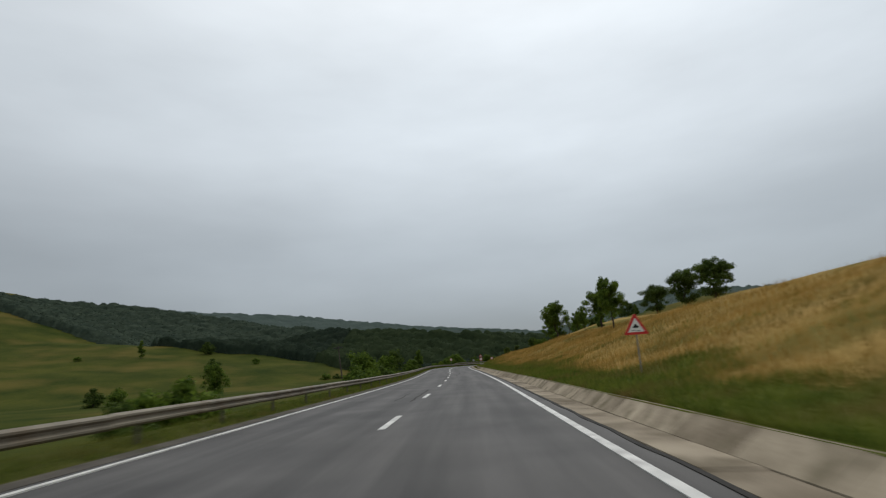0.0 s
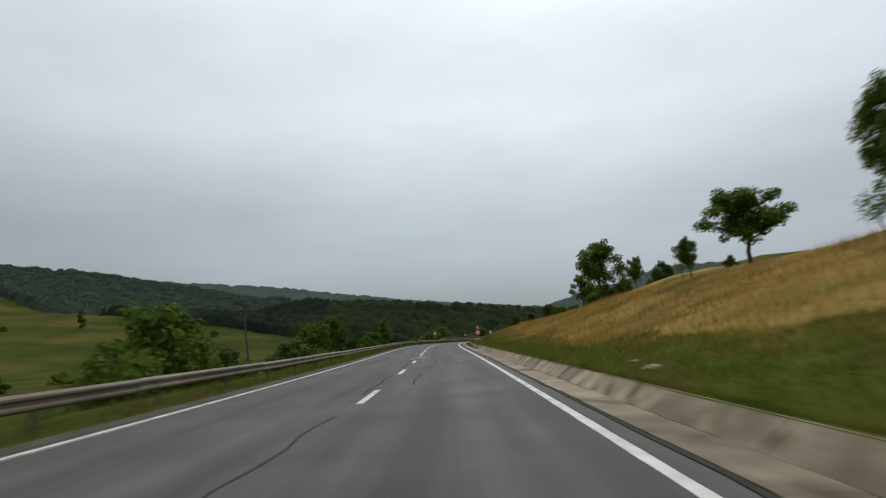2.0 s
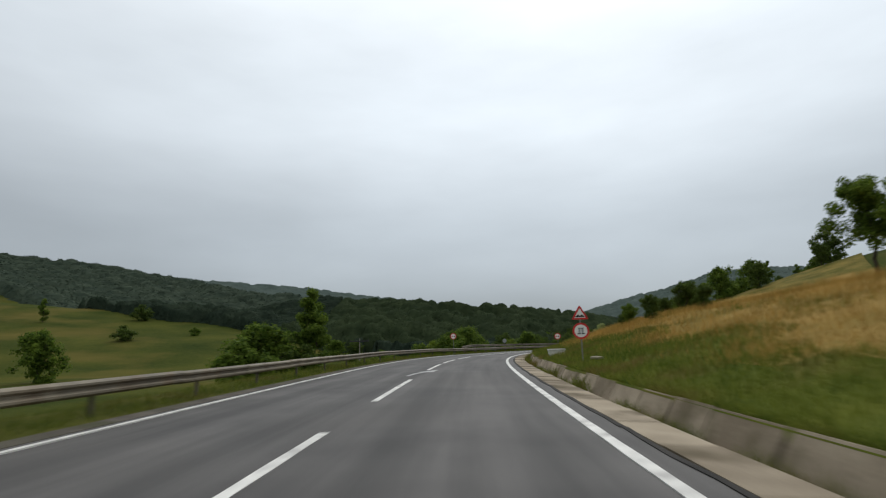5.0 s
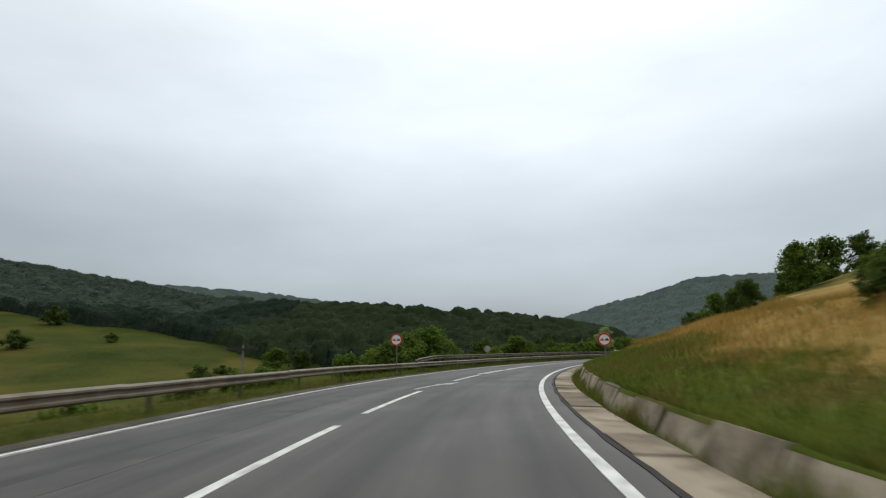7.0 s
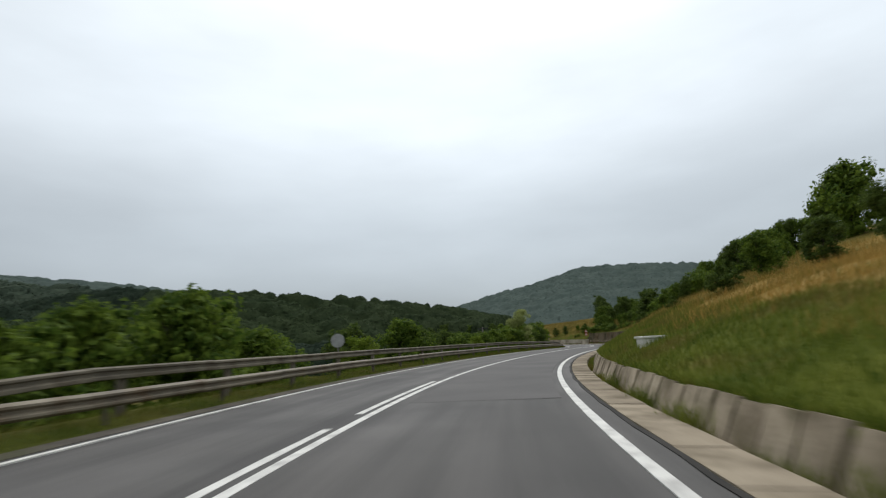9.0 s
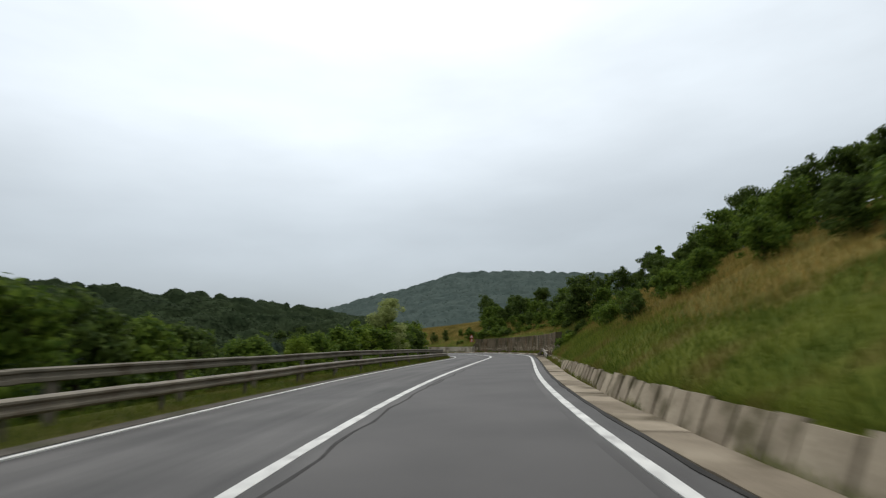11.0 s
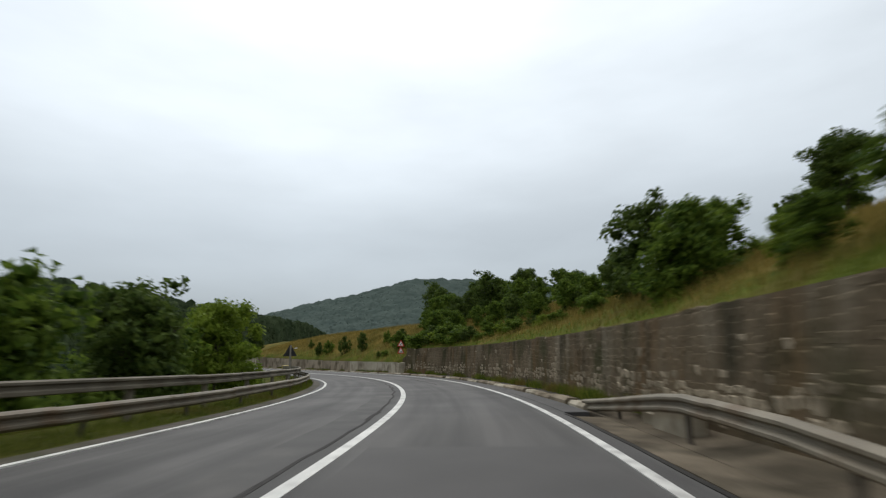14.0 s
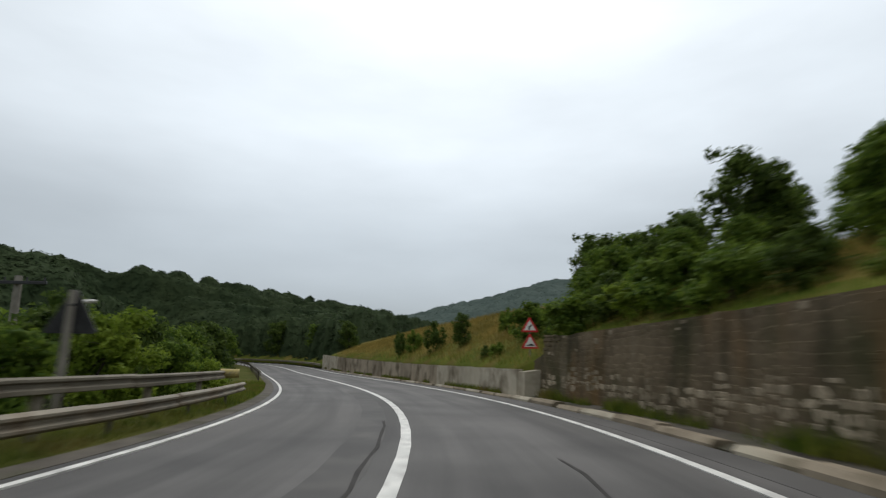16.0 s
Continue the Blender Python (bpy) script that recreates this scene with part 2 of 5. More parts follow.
M_GREENBANK = material("green_bank", (0.048, 0.072, 0.010), (0.130, 0.142, 0.025), 0.6, 0.95, 0.8, 7, stain=(0.130, 0.104, 0.032), stain_scale=0.45, dist=0.1, sheen=0.03)
M_DRYBANK = material("dry_grass_soil", (0.17, 0.135, 0.034), (0.42, 0.275, 0.095), 0.35, 0.95, 0.8, 6, stain=(0.085, 0.092, 0.020), stain_scale=0.16, dist=0.1, sheen=0.03)
M_BLADE = material("green_grass", (0.057, 0.096, 0.012), (0.200, 0.226, 0.038), 0.8, 0.7, 0, 3, island=0.5, through_light=0.25, stain=(0.180, 0.140, 0.042), stain_scale=0.45)
M_STRAW = material("dry_grass", (0.25, 0.152, 0.038), (0.57, 0.360, 0.104), 0.4, 0.8, 0, 4, island=0.5, through_light=0.25, stain=(0.150, 0.130, 0.036), stain_scale=0.35)
M_OLIVE = material("olive_grass", (0.130, 0.110, 0.026), (0.370, 0.272, 0.080), 0.35, 0.8, 0, 3, island=0.6, through_light=0.25)
M_OLIVEBANK = material("olive_grass_soil", (0.082, 0.078, 0.018), (0.230, 0.175, 0.050), 0.35, 0.95, 0.8, 6, stain=(0.060, 0.072, 0.014), stain_scale=0.25, dist=0.1, sheen=0.03)
M_LEAF_DARK = material("dark_leaves", (0.040, 0.070, 0.015), (0.112, 0.158, 0.032), 0.5, 0.65, 0, 3, island=0.45, through_light=0.40)
M_LEAF = material("green_leaves", (0.052, 0.096, 0.015), (0.165, 0.235, 0.034), 0.5, 0.65, 0, 3, island=0.5, through_light=0.42)
M_LEAF_LIGHT = material("bright_leaves", (0.098, 0.155, 0.015), (0.225, 0.295, 0.040), 0.5, 0.65, 0, 3, island=0.4, through_light=0.45)
M_LEAF_PALE = material("pale_leaves", (0.215, 0.255, 0.082), (0.400, 0.445, 0.170), 0.5, 0.65, 0, 3, island=0.4, through_light=0.5)
M_BARK = material("bark", (0.030, 0.024, 0.018), (0.085, 0.070, 0.052), 3, 0.95, 0.9, 20, dist=0.04)
M_WOODS = material("valley_woods", (0.036, 0.058, 0.028), (0.072, 0.100, 0.046), 0.10, 0.95, 0, 0.3, island=0.12, through_light=0.4)
# slope and ridge greens: distance haze is mixed into the colour as extra blue
M_WOODS_SLOPE = material("haze_tinted_slope_woods", (0.027, 0.045, 0.031), (0.056, 0.080, 0.050), 0.10, 0.95, 0, 0.3, island=0.10, through_light=0.35)
M_WOODS_FAR_HAZED = material("haze_tinted_ridge_woods", (0.044, 0.066, 0.048), (0.084, 0.112, 0.076), 0.12, 0.95, 0, 0.3, island=0.08, through_light=0.3)
# paler and bluer than the leaves: painted haze, for mountain and farthest ridge
M_WOODS_PEAK_HAZED = material("haze_painted_mountain_woods", (0.090, 0.126, 0.112), (0.132, 0.172, 0.150), 0.05, 0.95, 0, 0.2, island=0.06, through_light=0.3)
M_POLE = material("concrete_pole", (0.16, 0.145, 0.12), (0.30, 0.28, 0.24), 2, 0.9, 0.4, 30)
M_WOODPOLE = material("tarred_wood", (0.045, 0.036, 0.028), (0.12, 0.10, 0.08), 4, 0.9, 0.5, 30)
M_WHITE = material("white_limewash", (0.55, 0.54, 0.50), (0.80, 0.79, 0.75), 3, 0.85, 0.3, 30, stain=(0.30, 0.28, 0.22), stain_scale=1.6)
M_SIGN_WHITE = material("sign_white", (0.76, 0.74, 0.71), (0.88, 0.86, 0.83), 5, 0.4, 0, 40)
M_SIGN_RED = material("sign_red", (0.50, 0.026, 0.026), (0.66, 0.045, 0.040), 5, 0.4, 0, 40)
M_SIGN_BLACK = material("sign_black", (0.010, 0.010, 0.010), (0.022, 0.022, 0.022), 5, 0.5, 0, 40)
M_SIGN_BACK = material("sign_back_grey", (0.28, 0.29, 0.29), (0.42, 0.43, 0.43), 5, 0.5, 0, 40, metal=0.2)
M_POST = material("galvanised_post", (0.15, 0.145, 0.135), (0.27, 0.265, 0.25), 5, 0.6, 0.1, 40, metal=0.2)
M_DARKMETAL = material("dark_metal", (0.02, 0.02, 0.022), (0.05, 0.05, 0.052), 5, 0.5, 0, 40)

# ---- the road's line ----
SG = np.arange(-20.0, 435.0, 1.0)
_k = np.interp(SG, np.arange(-20.0, 440.0, 14.0), BEND) / 1000
RT = np.cumsum(_k)
RT += -0.014156 - RT[130]
_mid = RT - 0.5 * _k
RX, RY = np.cumsum(-np.sin(_mid)), np.cumsum(np.cos(_mid))
RX += 2.4861 - RX[130]
RY += 109.9598 - RY[130]
RZ = np.convolve(np.pad(np.interp(SG, np.arange(-20.0, 440.0, 40.0), RISE), 15, "edge"), np.ones(31) / 31, "valid")


def rp(s, lat, dz=0.0):
    """A place s metres along the road, lat metres to its right, dz over it."""
    s, lat, dz = np.broadcast_arrays(np.asarray(s, float), np.asarray(lat, float), np.asarray(dz, float))
    th = np.interp(s, SG, RT)
    return np.stack([np.interp(s, SG, RX) + np.cos(th) * lat, np.interp(s, SG, RY) + np.sin(th) * lat,
                     np.interp(s, SG, RZ) + dz], -1)


def heading(s):
    return float(np.degrees(np.interp(s, SG, RT)))


def road_pose(s, lat, dz=0.0, turn=0.0):
    x, y, z = rp(s, lat, dz)
    return pose(x, y, z, 0, 0, heading(s) + turn)


def knots(s, a, b):
    return np.interp(s, a, b)


def ripple(x, y, size, seed=0.0):
    """A cheap smooth ripple in -1..1."""
    a, b = x / size + seed, y / size - seed
    return (np.sin(a * 1.7 + 1.3 * np.sin(b * 1.1)) + np.sin(b * 2.1 + 1.7 * np.sin(a * 0.9 + 2)) + 0.6 * np.sin(a * 4.3 + b * 3.7)) / 2.6


# ---- the lie of the land ----
SK = [-20, 60, 100, 125, 140, 180, 205, 235, 260, 290, 320, 360, 430]
H14 = [2.3, 2.3, 2.3, 2.4, 2.5, 3.3, 4.6, 5.2, 5.3, 5.2, 5.4, 4.0, 3.4]
SLOPE = [0.36, 0.36, 0.36, 0.20, 0.0, 0.16, 0.36, 0.40, 0.34, 0.22, 0.10, 0.06, 0.06]


def wall_top(s):
    """Height of the stone wall over the road."""
    return knots(s, [235, 257, 281.3, 284.6], [2.13, 2.27, 2.38, 1.42])


def low_top(s):
    """Height of the low concrete wall over the road."""
    return knots(s, [284, 302, 344], [1.12, 1.28, 2.0])


def right_start(s):
    lat0 = knots(s, [96.6, 97.2, 232.6, 232.9, 234.9, 235.4, 284.2, 284.8], [5.50, 5.62, 5.62, 6.20, 6.30, 6.55, 6.55, 5.62])
    z0 = knots(s, [96.6, 97.2, 130, 150, 232.6, 232.9, 234.9, 235.4, 284.2, 284.8, 343, 349], [0.27, 0.22, 0.24, 0.34, 0.16, 0.12, 0.2, 2.13, 1.5, 1.13, 1.95, 0.5])
    z0 = np.where((s > 235.3) & (s < 284.25), wall_top(s), z0)
    return lat0, z0


def right_land(s, lat):
    """Height over the road of the bank on the right."""
    lat0, z0 = right_start(s)
    h = knots(s, SK, H14)
    t = np.clip((lat - lat0) / (14.0 - lat0), 0, 1)
    near = z0 + (h - z0) * t ** knots(s, [90, 115, 150, 180], [2.0, 1.4, 1.2, 0.85]) - 0.62 * np.exp(-((s - 129.0) / 1.7) ** 2) * np.clip(1 - np.abs(lat - 6.8) / 1.2, 0, 1) \
        - 1.0 * np.exp(-((s - 233.7) / 1.0) ** 2) * np.clip(1 - np.abs(lat - 7.0) / 1.35, 0, 1)
    wide = knots(s, [95, 140], [8, 45])
    far = np.clip(lat - 14.0, 0, wide)
    up = knots(s, SK, SLOPE)
    return near + far * up * (1 - 0.006 * far) + np.clip(lat - 14.0 - wide, 0, 45 - wide) * 0.07 - np.clip(lat - 80, 0, 400) * 0.02


def left_land(s, lat):
    """Height over the road of the verge and the slope on the left."""
    d = -lat
    return np.interp(d, [4.3, 4.7, 5.2, 6.3, 7.2, 9.0, 14.0, 30.0], [-0.03, 0.0, 0.06, 0.10, -0.05, -0.9, -2.7, -4.5])


RIDGE = [(-591, 416, 134), (-462, 489, 108), (-348, 517, 80), (-237, 511, 58.5), (-138, 480, 37), (-56, 438, 27), (5, 405, 20.6), (45, 423, 17.1), (85, 454, 14.5), (132, 516, 10.4), (168, 585, 8)]
SPUR = [(-38, 331, 13.2), (-25, 332, 12.6), (0, 333, 11.0), (14, 324, 9.0), (27, 328, 7.6)]
FAR_RIDGE = [(290, 1005, 36), (158, 1042, 50), (40, 1050, 62), (-64, 1044, 74), (-166, 1025, 87), (-265, 994, 100), (-359, 951, 106), (-460, 888, 113), (-561, 801, 108), (-665, 675, 100)]
PEAK = [(120, 700, 18), (145, 695, 27), (175, 690, 37), (197, 683, 47), (222, 672, 50.5), (229, 670, 53), (236, 667, 52), (251, 660, 60), (272, 650, 66), (322, 620, 63), (370, 584, 57), (430, 520, 50), (470, 440, 42)]


def ridge_land(x, y, line, fall):
    best = np.full(x.shape, -1e9)
    for (ax, ay, az), (bx, by, bz) in zip(line, line[1:]):
        dx, dy = bx - ax, by - ay
        t = np.clip(((x - ax) * dx + (y - ay) * dy) / (dx * dx + dy * dy), 0, 1)
        dist = np.hypot(x - ax - t * dx, y - ay - t * dy)
        best = np.maximum(best, az + t * (bz - az) - fall * dist)
    return best


def valley(x, y):
    """The far side of the valley: rising meadow, then the wooded ridge. Returns height and whether it is wooded."""
    d = (x + 260) * 0.56 - (y - 320) * 0.83
    v = (x + 260) * 0.83 + (y - 320) * 0.56
    edge = np.interp(v, [-100, -20, 30, 60, 78, 100, 125, 144, 157, 170, 195, 215, 420], [-220, -140, -80, -42, -8, 20, 45, 62, 98, 125, 180, 300, 320])
    field = np.interp(d, [-200, 38, 55, 77, 110, 150, 170, 230, 400], [66, 18.5, 14.8, 10.2, 5.6, -2.2, -4.2, -4.0, -5.0])
    hill = ridge_land(x, y, RIDGE, 0.32)
    h = np.maximum(np.minimum(field, 40), hill)
    return np.where(d > edge, field, h), d < edge + 4 * ripple(x, y, 14)


def land(x, y):
    """Height of the ground at world places (arrays), and the way and offset along the road."""
    shape = x.shape
    px, py = x.ravel(), y.ravel()
    s, lat = np.empty(len(px)), np.empty(len(px))
    for i in range(0, len(px), 4000):
        sl = slice(i, i + 4000)
        j = ((px[sl, None] - RX) ** 2 + (py[sl, None] - RY) ** 2).argmin(1)
        s[sl] = SG[j]
        far = np.hypot(px[sl] - RX[j], py[sl] - RY[j])
        side = (px[sl] - RX[j]) * np.cos(RT[j]) + (py[sl] - RY[j]) * np.sin(RT[j])
        lat[sl] = np.where(side >= 0, far, -far)
    zr = np.interp(s, SG, RZ)
    right = zr + right_land(s, np.maximum(lat, 5.6))
    left_near = zr + left_land(s, np.minimum(lat, -4.3))
    vz, wooded = valley(px, py)
    mix = np.clip((-lat - 18) / 30, 0, 1)
    left = left_near * (1 - mix) + np.maximum(vz, -6) * mix
    peak = ridge_land(px, py, PEAK, 0.30)
    off = np.clip((np.abs(lat) - knots(s, [305, 330], [16, 10])) / knots(s, [305, 330], [45, 14]), 0, 1)
    high = np.maximum(np.maximum(peak, ridge_land(px, py, RIDGE, 0.32)), np.maximum(ridge_land(px, py, FAR_RIDGE, 0.35), ridge_land(px, py, SPUR, 0.45)))
    side_land = np.where(lat > 0, right, left)
    h = side_land + np.maximum(high - side_land, 0) * off
    inner = (lat > -5.6) & (lat < 5.75)
    h = np.where(inner, zr - 0.5, h)
    return h.reshape(shape), s.reshape(shape), lat.reshape(shape), wooded.reshape(shape)


# ---- mesh helpers ----
def mesh_data(name, verts, faces, mats, smooth=False):
    me = bpy.data.meshes.new(name)
    verts = np.asarray(verts, np.float32).reshape(-1, 3)
    if isinstance(faces, np.ndarray):
        n, k = faces.shape
        me.vertices.add(len(verts))
        me.vertices.foreach_set("co", verts.ravel())
        me.loops.add(n * k)
        me.loops.foreach_set("vertex_index", faces.astype(np.int32).ravel())
        me.polygons.add(n)
        me.polygons.foreach_set("loop_start", np.arange(0, n * k, k, dtype=np.int32))
        me.update(calc_edges=True)
        me.validate()
    else:
        me.from_pydata(verts.tolist(), [], [list(f) for f in faces])
    for m in (mats if isinstance(mats, (list, tuple)) else [mats]):
        me.materials.append(m)
    if smooth:
        me.polygons.foreach_set("use_smooth", np.ones(len(me.polygons), bool))
    me.update()
    return me


def solid(name, verts, faces, mats, parent=None, label="", smooth=False):
    ob = new(name, mesh_data(name, verts, faces, mats, smooth))
    if parent:
        ob.parent = parent
    return tagged(ob, label)


def part(name, bm, mat, parent, label=""):
    me = bpy.data.meshes.new(name)
    bm.normal_update()
    bm.to_mesh(me)
    bm.free()
    me.materials.append(mat)
    ob = new(name, me)
    ob.parent = parent
    return tagged(ob, label)


def thing(name, m, label, category, group="", kind=""):
    ob = new(name)
    ob.empty_display_size = 0.3
    ob.matrix_world = m
    return tagged(ob, label, category, group, kind)


def sweep(s_list, loop):
    """A closed cross-section (lat, z), or one per place, drawn along the road, with ends."""
    s_list = np.asarray(s_list, float)
    n = len(s_list)
    sec = np.asarray(loop, float)
    if sec.ndim == 2:
        sec = np.repeat(sec[None], n, 0)
    k = sec.shape[1]
    v = rp(s_list[:, None], sec[..., 0], sec[..., 1]).reshape(-1, 3)
    f = [[i * k + j, i * k + (j + 1) % k, (i + 1) * k + (j + 1) % k, (i + 1) * k + j] for i in range(n - 1) for j in range(k)]
    f += [list(range(k))[::-1], [(n - 1) * k + j for j in range(k)]]
    return v, f


def swept(name, s_list, loop, mat, parent=None, label="", smooth=False):
    v, f = sweep(s_list, loop)
    f = [q[::-1] for q in f]
    return solid(name, v, f, mat, parent, label, smooth)


def steps(a, b, step=1.0):
    return np.linspace(a, b, max(2, int(round((b - a) / step)) + 1))


def box_bm(bm, sx, sy, sz, m, bevel=0.0):
    r = bmesh.ops.create_cube(bm, size=1.0, matrix=m @ Matrix.Diagonal((sx, sy, sz, 1)))
    if bevel:
        edges = list({e for v in r["verts"] for e in v.link_edges})
        bmesh.ops.bevel(bm, geom=edges, offset=bevel, segments=1, affect="EDGES")


def rod_bm(bm, a, b, r0, r1, seg=8):
    a, b = Vector(a), Vector(b)
    d = b - a
    m = Matrix.Translation((a + b) / 2) @ d.to_track_quat("Z", "Y").to_matrix().to_4x4()
    bmesh.ops.create_cone(bm, cap_ends=True, segments=seg, radius1=r0, radius2=r1, depth=d.length, matrix=m)


def plate_bm(bm, pts, y0, y1):
    """A flat plate with outline pts (x, z), from depth y0 to y1."""
    a = [bm.verts.new((x, y0, z)) for x, z in pts]
    b = [bm.verts.new((x, y1, z)) for x, z in pts]
    bm.faces.new(a)
    bm.faces.new(b[::-1])
    for i in range(len(pts)):
        j = (i + 1) % len(pts)
        bm.faces.new((a[j], a[i], b[i], b[j]))


# ---- ground ----
def axis(fine0, fine1, step, ends):
    return np.unique(np.concatenate([np.arange(fine0, fine1 + 0.1, step), ends]))


gx = axis(-680, 520, 8, [-4500, -3000, -2000, -1400, -1000, -800, 650, 800, 1000, 1400, 2000, 3000, 4500])
gy = axis(-160, 1100, 8, [-4500, -3000, -2000, -1200, -700, -400, -250, 1160, 1300, 1600, 2400, 3400, 4500])
GX, GY = np.meshgrid(gx, gy)
GZ, GS, GL, GWOOD = land(GX, GY)
GZ = np.where((GL > -27) & (GL < 38) & (GS < 433), GZ - 1.2, GZ)
GZ = np.where((GL > 0) & (GL < 15) & (GS < 433), np.interp(GS, SG, RZ) - 2.0, GZ) + 0.5 * ripple(GX, GY, 30) * (np.abs(GL) > 30)
far_off = np.clip((np.hypot(GX - 60, GY - 300) - 980) / 400, 0, 1)
GZ = GZ * (1 - far_off) + far_off * np.minimum(GZ, 0)
nx, ny = len(gx), len(gy)
idx = np.arange(nx * ny).reshape(ny, nx)
quads = np.stack([idx[:-1, :-1], idx[:-1, 1:], idx[1:, 1:], idx[1:, :-1]], -1).reshape(-1, 4)
ground = solid("ground", np.stack([GX, GY, GZ], -1).reshape(-1, 3), quads, M_MEADOW, smooth=True)
tagged(ground, "rolling green and yellowish meadow in a valley", "ground", kind="structure")


def bump(x, y, lat):
    """Small uneven swells of the banks."""
    return 0.05 * ripple(x, y, 1.9) * np.clip((np.abs(lat) - 6.1) / 2, 0, 1) + 0.22 * ripple(x, y, 7.0, 3) * np.clip((np.abs(lat) - 7) / 4, 0, 1)


def dry_from(s):
    """How far out from the road the tall dry grass begins."""
    return knots(s, [20, 60, 100, 120, 145, 170, 200, 215, 240, 290, 330], [8.6, 8.8, 9.0, 8.8, 9.7, 9.5, 9.2, 8.6, 8.4, 7.8, 6.6])


def land_strip(name, s_list, lats, height, mat, label):
    lats = np.asarray(lats, float)
    S, L = np.meshgrid(s_list, lats, indexing="ij")
    first = right_start(S)[0] - 0.05
    L = np.where(L > 0, first + (L - 5.6) * (42 - first) / 36.4, L)
    H = height(S, L)
    if lats[0] > 0:
        H[:, 0] -= 0.45
    P = rp(S, L, H)
    P[..., 2] += bump(P[..., 0], P[..., 1], L)
    n, k = S.shape
    ix = np.arange(n * k).reshape(n, k)
    q = np.stack([ix[:-1, :-1], ix[:-1, 1:], ix[1:, 1:], ix[1:, :-1]], -1).reshape(-1, 4)
    ob = solid(name, P.reshape(-1, 3), q, mat, smooth=True)
    if isinstance(mat, list):
        sm, lm = (S[:-1, :-1] + 0.75).ravel(), ((L[:-1, :-1] + L[1:, 1:]) / 2).ravel()
        dry = lm + 1.3 * ripple(sm, lm * 1.5, 3.1) + 1.7 * ripple(sm, lm, 9.0, 4) > dry_from(sm) + 0.3
        ob.data.polygons.foreach_set("material_index", np.where(dry, np.where(sm > 190 + 6 * ripple(sm, lm, 5.0), 2, 1), 0).astype(np.int32))
    return tagged(ob, label, "embankment", kind="structure")


S_ALL = np.sort(np.concatenate([np.arange(-19.0, 433.0, 1.5), [96.6, 97.2, 231.4, 231.9, 232.6, 232.9, 233.4, 233.8, 234.2, 234.6, 234.9, 235.4, 284.2, 284.8]]))
land_strip("bank_right", S_ALL, [5.6, 5.62, 5.9, 6.3, 6.8, 7.4, 8.2, 9.2, 10.4, 11.6, 12.8, 14, 16, 18.5, 22, 27, 34, 42], right_land, [M_GREENBANK, M_DRYBANK, M_OLIVEBANK],
           "grassy roadside bank, green below and straw-yellow above")
land_strip("bank_left", S_ALL, [-30, -24, -19, -15, -12, -10, -8.2, -7, -6.2, -5.6, -5.2, -4.95, -4.7], left_land, M_VERGE,
           "green grass verge falling away behind the guard rail")
swept("shoulder", S_ALL, [(-4.9, -0.3), (-4.9, 0.0), (-4.6, 0.005), (-4.3, -0.012), (-4.3, -0.3)], M_GRAVEL)
tagged(bpy.data.objects["shoulder"], "narrow dark brown gravel shoulder along the asphalt", "shoulder", kind="structure")

# ---- road, markings ----
road = swept("road", S_ALL, [(-4.34, -0.35), (-4.30, -0.02), (-2.0, 0.0), (0.0, 0.0), (2.0, 0.0), (4.36, -0.01), (4.38, -0.35)], M_ASPHALT)
ROAD_LATS = (-4.34, -4.30, -2.0, 0.0, 2.0, 4.36, 4.38)
way = road.data.attributes.new("way", "FLOAT_VECTOR", "POINT")
way.data.foreach_set("vector", np.stack([np.tile(ROAD_LATS, len(S_ALL)), np.repeat(S_ALL, 7), np.zeros(7 * len(S_ALL))], 1).astype(np.float32).ravel())
tagged(road, "grey asphalt two-lane country road, worn and patched", "road", kind="structure")
road_wide = swept("road_edge", steps(245.51, 430, 1.5), [(4.385, -0.35), (4.385, -0.012), (5.02, -0.014), (5.02, -0.35)], M_ASPHALT)
tagged(road_wide, "asphalt strip between edge line and kerb", "road", kind="structure")


def line_mark(name, a, b, lat, width, mat=None, wander=0.0):
    s = steps(a, b, 1.0)
    lat = lat(s) if callable(lat) else lat
    wob = wander * np.sin(s * 1.9 + a) + 0.6 * wander * np.sin(s * 4.7 + 2 * a)
    w = width / 2 + 0.005 * np.sin(s * 3.1)
    lo, hi = -0.02, 0.003 if "patch" in name else 0.006 if wander == 0 else 0.0045
    sec = np.stack([np.stack([lat + wob - w, np.full_like(s, lo)], -1), np.stack([lat + wob - w, np.full_like(s, hi)], -1),
                    np.stack([lat + wob + w, np.full_like(s, hi)], -1), np.stack([lat + wob + w, np.full_like(s, lo)], -1)], 1)
    return swept(name, s, sec, mat or M_PAINT, road)


for a in range(-16, 430, 18):
    line_mark("edge_line", a, min(a + 18, 430), lambda s: knots(s, [188, 215, 240, 260], [-HALF_L, -4.21, -4.21, -HALF_L]), 0.13)
    line_mark("edge_line", a, min(a + 18, 430), HALF_R, 0.155)
for a in (-16.2, -5.7, 4.8, 15.1, 25.7, 36.7, 46.9, 56.9, 66.1, 74.8):
    line_mark("lane_dash", a, a + 3.0, 0.06, 0.16)
for a, b in ((86.4, 93.7), (96.7, 104.0), (108.2, 115.2), (121.6, 127.9), (129.5, 135.8), (137.7, 144.1), (150.4, 156.5)):
    line_mark("lane_dash", a, b, 0.02, 0.15)
for a, b in ((157.5, 164.6), (166.4, 174.5)):
    line_mark("lane_dash", a, b, -0.27, 0.14)
for a in np.arange(158.2, 430, 16):
    line_mark("centre_line", a, a + 16, 0.0, 0.19 if a > 175 else 0.15)


